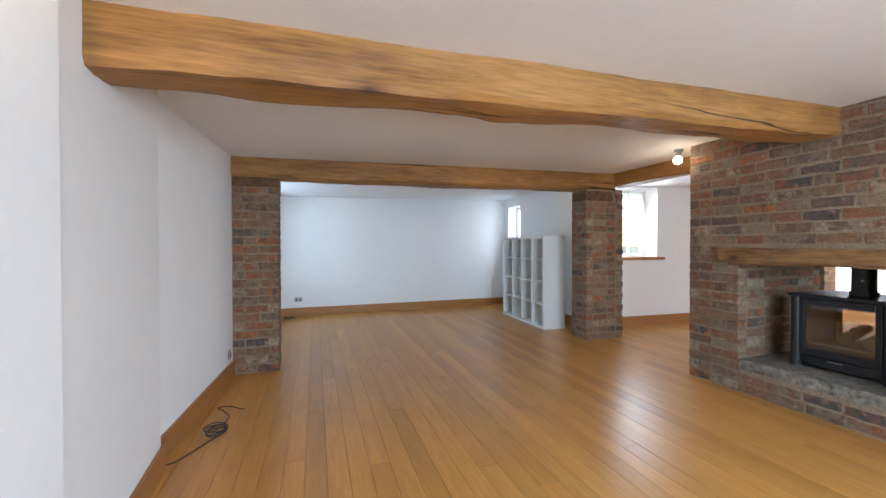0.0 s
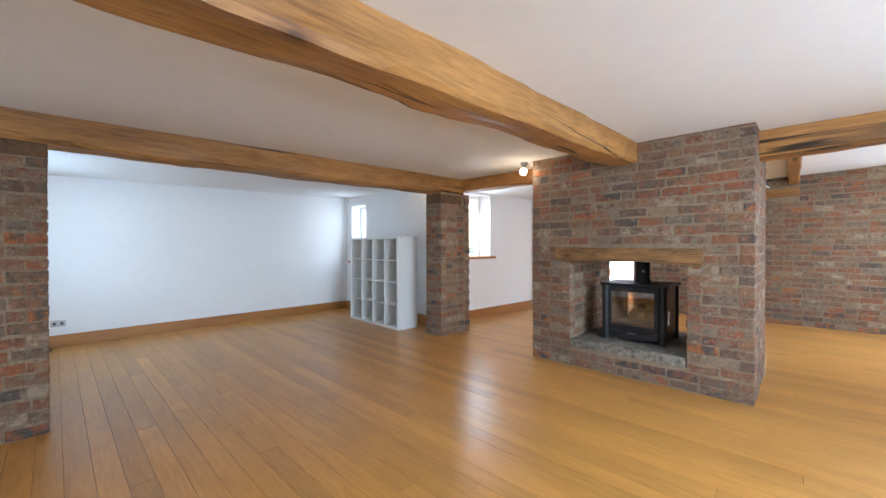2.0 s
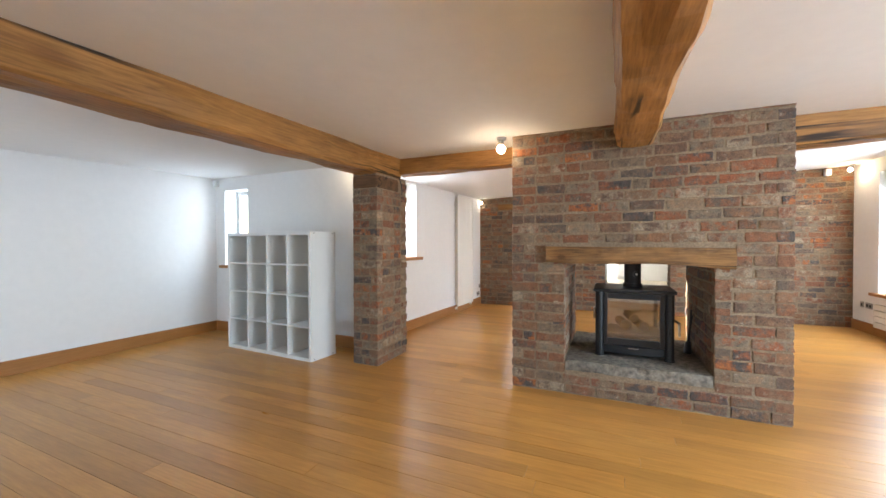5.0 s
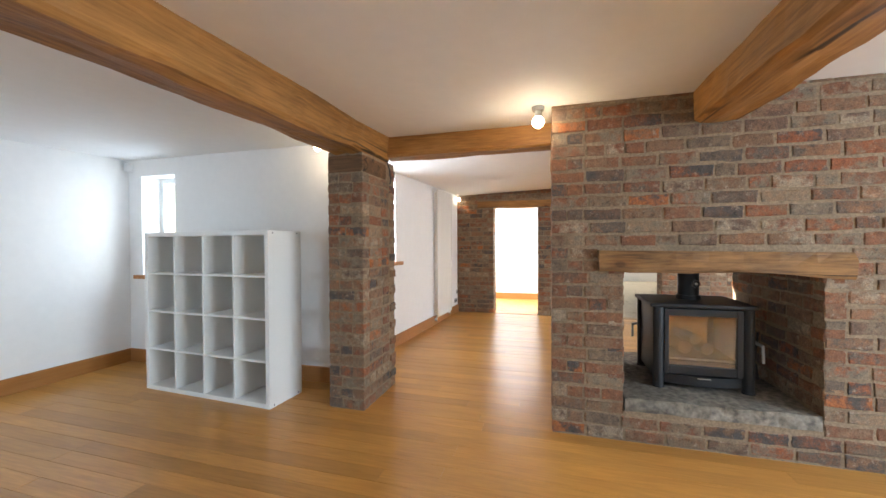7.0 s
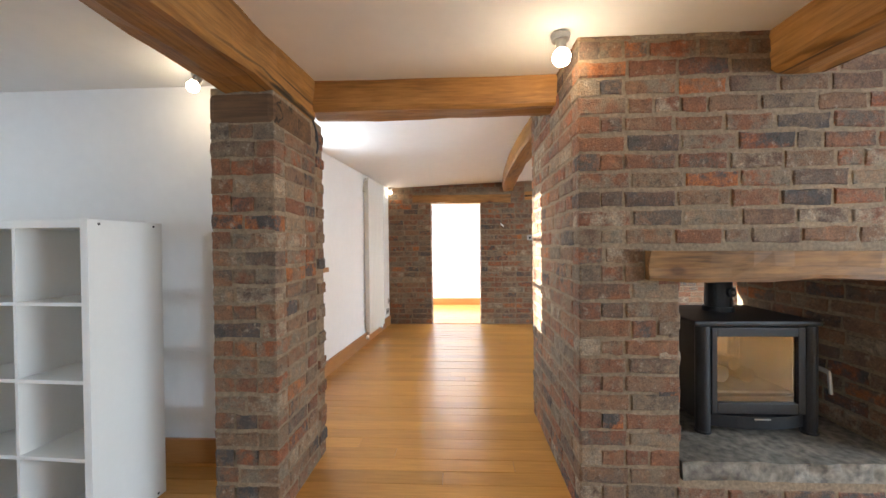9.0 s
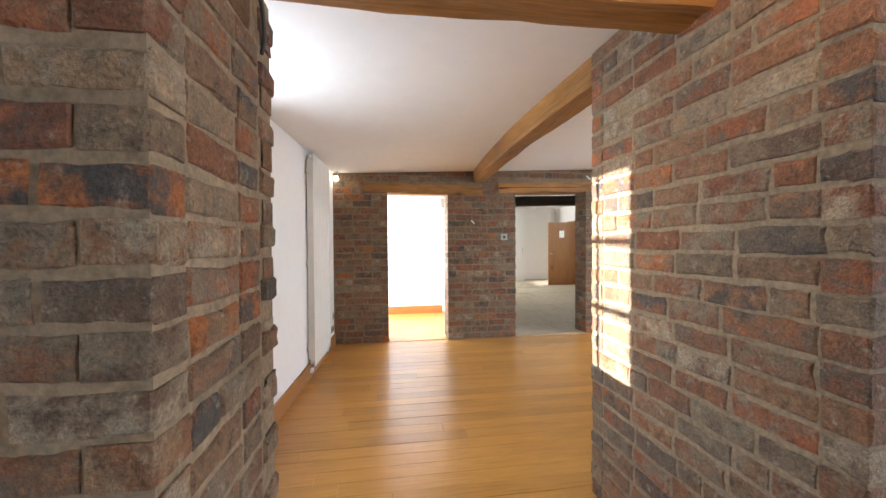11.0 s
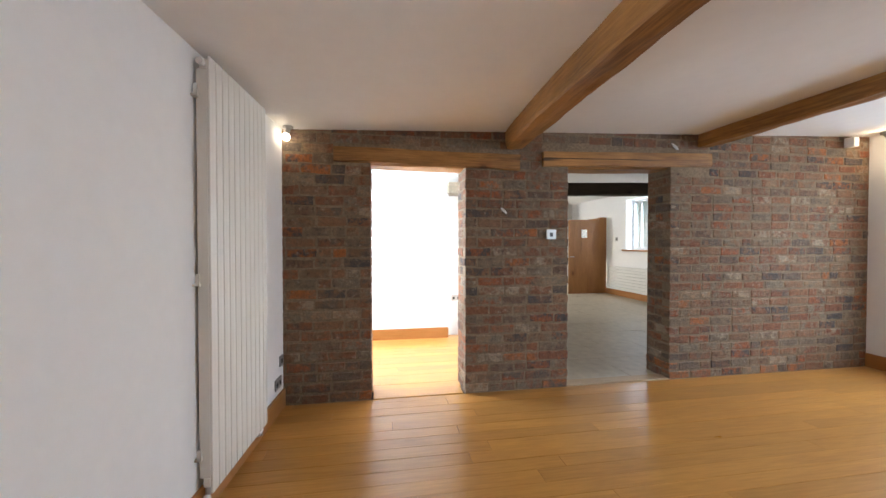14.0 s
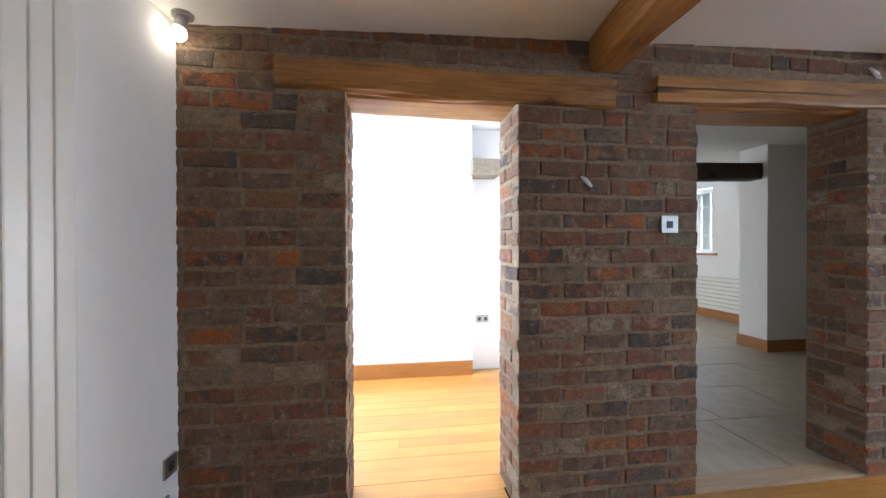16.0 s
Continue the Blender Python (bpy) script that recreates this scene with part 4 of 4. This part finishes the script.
cable("cable", "small coil of dark cable by the far wall", [(-0.82 + 0.10 * math.cos(i * 0.9), 7.12 + 0.09 * math.sin(i * 0.9), 0.006 + i * 0.002) for i in range(16)])

# ---- kitchen and bright room ----
door = thing("oak_door", "open boarded oak door with a small square glass pane", "door", (13.74, -2.2, 0))
DT = Matrix.Translation((13.74, -2.2, 0.004)) @ pose(0, 0, 0, 0, 0, 90)
for i in range(5):
    bm = bmesh.new()
    x0 = i * 0.18
    if i in (2,):
        box(bm, (x0 + 0.001, 0, 0), (x0 + 0.179, 0.04, 1.5), 0.003, DT)
        box(bm, (x0 + 0.001, 0, 1.72), (x0 + 0.179, 0.04, 1.98), 0.003, DT)
    else:
        box(bm, (x0 + 0.001, 0, 0), (x0 + 0.179, 0.04, 1.98), 0.003, DT)
    part("plank", bm, M_DOOR, door)
bm = bmesh.new()
box(bm, (0.362, 0.015, 1.5), (0.538, 0.025, 1.72), 0, DT)
part("glass", bm, M_GLASS, door)
bm = bmesh.new()
box(bm, (0.76, 0.04, 0.98), (0.87, 0.075, 1.0), 0.004, DT)
part("handle", bm, M_STEEL, door, "steel lever handle")
structure("door_frame", "oak frame of the kitchen door", "door frame", M_DOOR, ((13.75, -2.5, 0), (13.785, -2.21, 2.06)), ((14.6, -2.5, 0), (14.64, -2.40, 2.06)), ((13.785, -2.5, 2.02), (14.6, -2.40, 2.06)), bevel=0.003)
cup = thing("tall_cupboard", "tall white painted kitchen cupboard", "cupboard", (15.3, 0.6, 0))
part("carcass", boxes(((15.02, -1.0, 0.0), (15.6, 1.6, 2.3)), bevel=0.004), M_WHITE, cup)
for i in range(4):
    y0 = -0.98 + i * 0.64
    d = part("cupboard_door", boxes(((14.995, y0, 0.12), (15.019, y0 + 0.62, 2.25)), bevel=0.004), M_WHITE, cup)
    part("handle", rods(((14.97, y0 + 0.06, 1.0), (14.97, y0 + 0.06, 1.15), 0.007)), M_STEEL, d)
structure("threshold", "pale oak threshold strip in the doorway", "threshold", M_PALE, ((7.71, B0 - 0.02, -0.012), (7.84, B1 + 0.02, 0.012)), bevel=0.004)
structure("threshold", "oak threshold strip in the doorway", "threshold", M_FLOOR, ((7.704, A0 + 0.012, -0.012), (7.90, A1 - 0.012, 0.006)), bevel=0.003)
tagged(finish("timber_stub", boxes(((9.60, 2.42, 2.06), (9.9, 2.72, 2.22)), bevel=0.008), M_GREYTIMBER), "sawn grey timber end let into the white wall", "timber")

# garden seen through the panes
bm = bmesh.new()
rng = random.Random(5)
for i in range(2600):
    c = Vector((rng.uniform(-4, 14), rng.uniform(15, 17), 0))
    c.z = rng.uniform(-0.2, 1.7 + 0.6 * noise.noise(Vector((c.x * 0.6, 0, 3))))
    m = Matrix.Translation(c) @ Euler((rng.uniform(0, 6), rng.uniform(0, 6), rng.uniform(0, 6))).to_matrix().to_4x4()
    bmesh.ops.create_grid(bm, x_segments=1, y_segments=1, size=rng.uniform(0.07, 0.16), matrix=m)
tagged(finish("hedge", bm, M_LEAF), "dense green garden hedge", "hedge", "", "stuff")

# ---- stone flags of the kitchen floor ----
floor_kitchen = bpy.data.objects["floor_kitchen"]
flag_me = bpy.data.meshes.new("flagstone")
bm = bmesh.new()
box(bm, (-0.5, -0.5, -1), (0.5, 0.5, 0), 0.008)
bm.to_mesh(flag_me)
bm.free()
flag_me.materials.append(M_TILE)
x = 7.85
rng = random.Random(9)
while x < 15.5:
    y = -3.6 + rng.uniform(0, 0.4)
    while y < 3.3:
        w = rng.choice((0.6, 0.75, 0.9, 1.1))
        if x < 10.1:
            w = min(w, 2.0 - y)
        if w < 0.1:
            break
        ob = new("flagstone", flag_me)
        ob.parent = floor_kitchen
        ob.matrix_basis = pose(x + 0.3, y + w / 2, rng.uniform(-0.001, 0.001)) @ Matrix.Diagonal((0.592, w - 0.008, 0.02, 1))
        y += w
    x += 0.6

# ---- oak floor boards ----
floor = bpy.data.objects["floor"]
board_me = bpy.data.meshes.new("floorboard")
bm = bmesh.new()
box(bm, (-0.5, -0.5, -1), (0.5, 0.5, 0))
top = [e for e in bm.edges if all(v.co.z > -0.01 for v in e.verts) and abs(e.verts[0].co.y - e.verts[1].co.y) > 0.5]
bmesh.ops.bevel(bm, geom=top, offset=0.012, segments=1, affect="EDGES")
bm.to_mesh(board_me)
bm.free()
board_me.materials.append(M_FLOOR)
rng = random.Random(4)
x = -1.28
while x < 9.85:
    w = 0.122
    if x < 7.705 < x + w:
        w = 7.705 - x
    hall = x < 7.70
    limit = FAR if x < WX else 4.75 if hall else 4.9
    start = SOUTH if hall else 2.2
    y = start - rng.uniform(0.0, 2.2)
    while y < limit:
        l = rng.uniform(1.7, 3.6)
        a, b = max(y, start), min(y + l, limit)
        if b - a > 0.1:
            ob = new("floorboard", board_me)
            ob.parent = floor
            ob.matrix_basis = pose(x + w / 2, (a + b) / 2, rng.uniform(-0.0006, 0.0006)) @ Matrix.Diagonal((w - 0.002, b - a - 0.002, 0.012, 1))
        y += l
    x += w
    if hall and x >= 7.70:
        x = 7.905

# the north wall runs a little askew, with all that is fixed to it
SKEW = Matrix.Translation((7.70, 4.465, 0)) @ pose(0, 0, 0, 0, 0, -3.8) @ Matrix.Translation((-7.70, -NORTH, 0))
for ob in list(scene.objects):
    if ob.parent is None and (ob.name in ("wall_north", "window_1", "vertical_radiator") or ob.get("on_north")):
        ob.matrix_basis = SKEW @ ob.matrix_basis

# ---- bricks, laid last ----
lay_single(chimney_front, chimney)
lay_joined(chimney_north + chimney_south + chimney_back + chimney_in, chimney)
lay_single(pier_bricks, pier)
lay_single(pier_w_bricks, pier_w)
near = [q for q in east_face if 1.9 < q[0].translation.y]
lay_single(near, wall_east)
lay_joined([q for q in east_face if not 1.9 < q[0].translation.y] + jambs, wall_east)
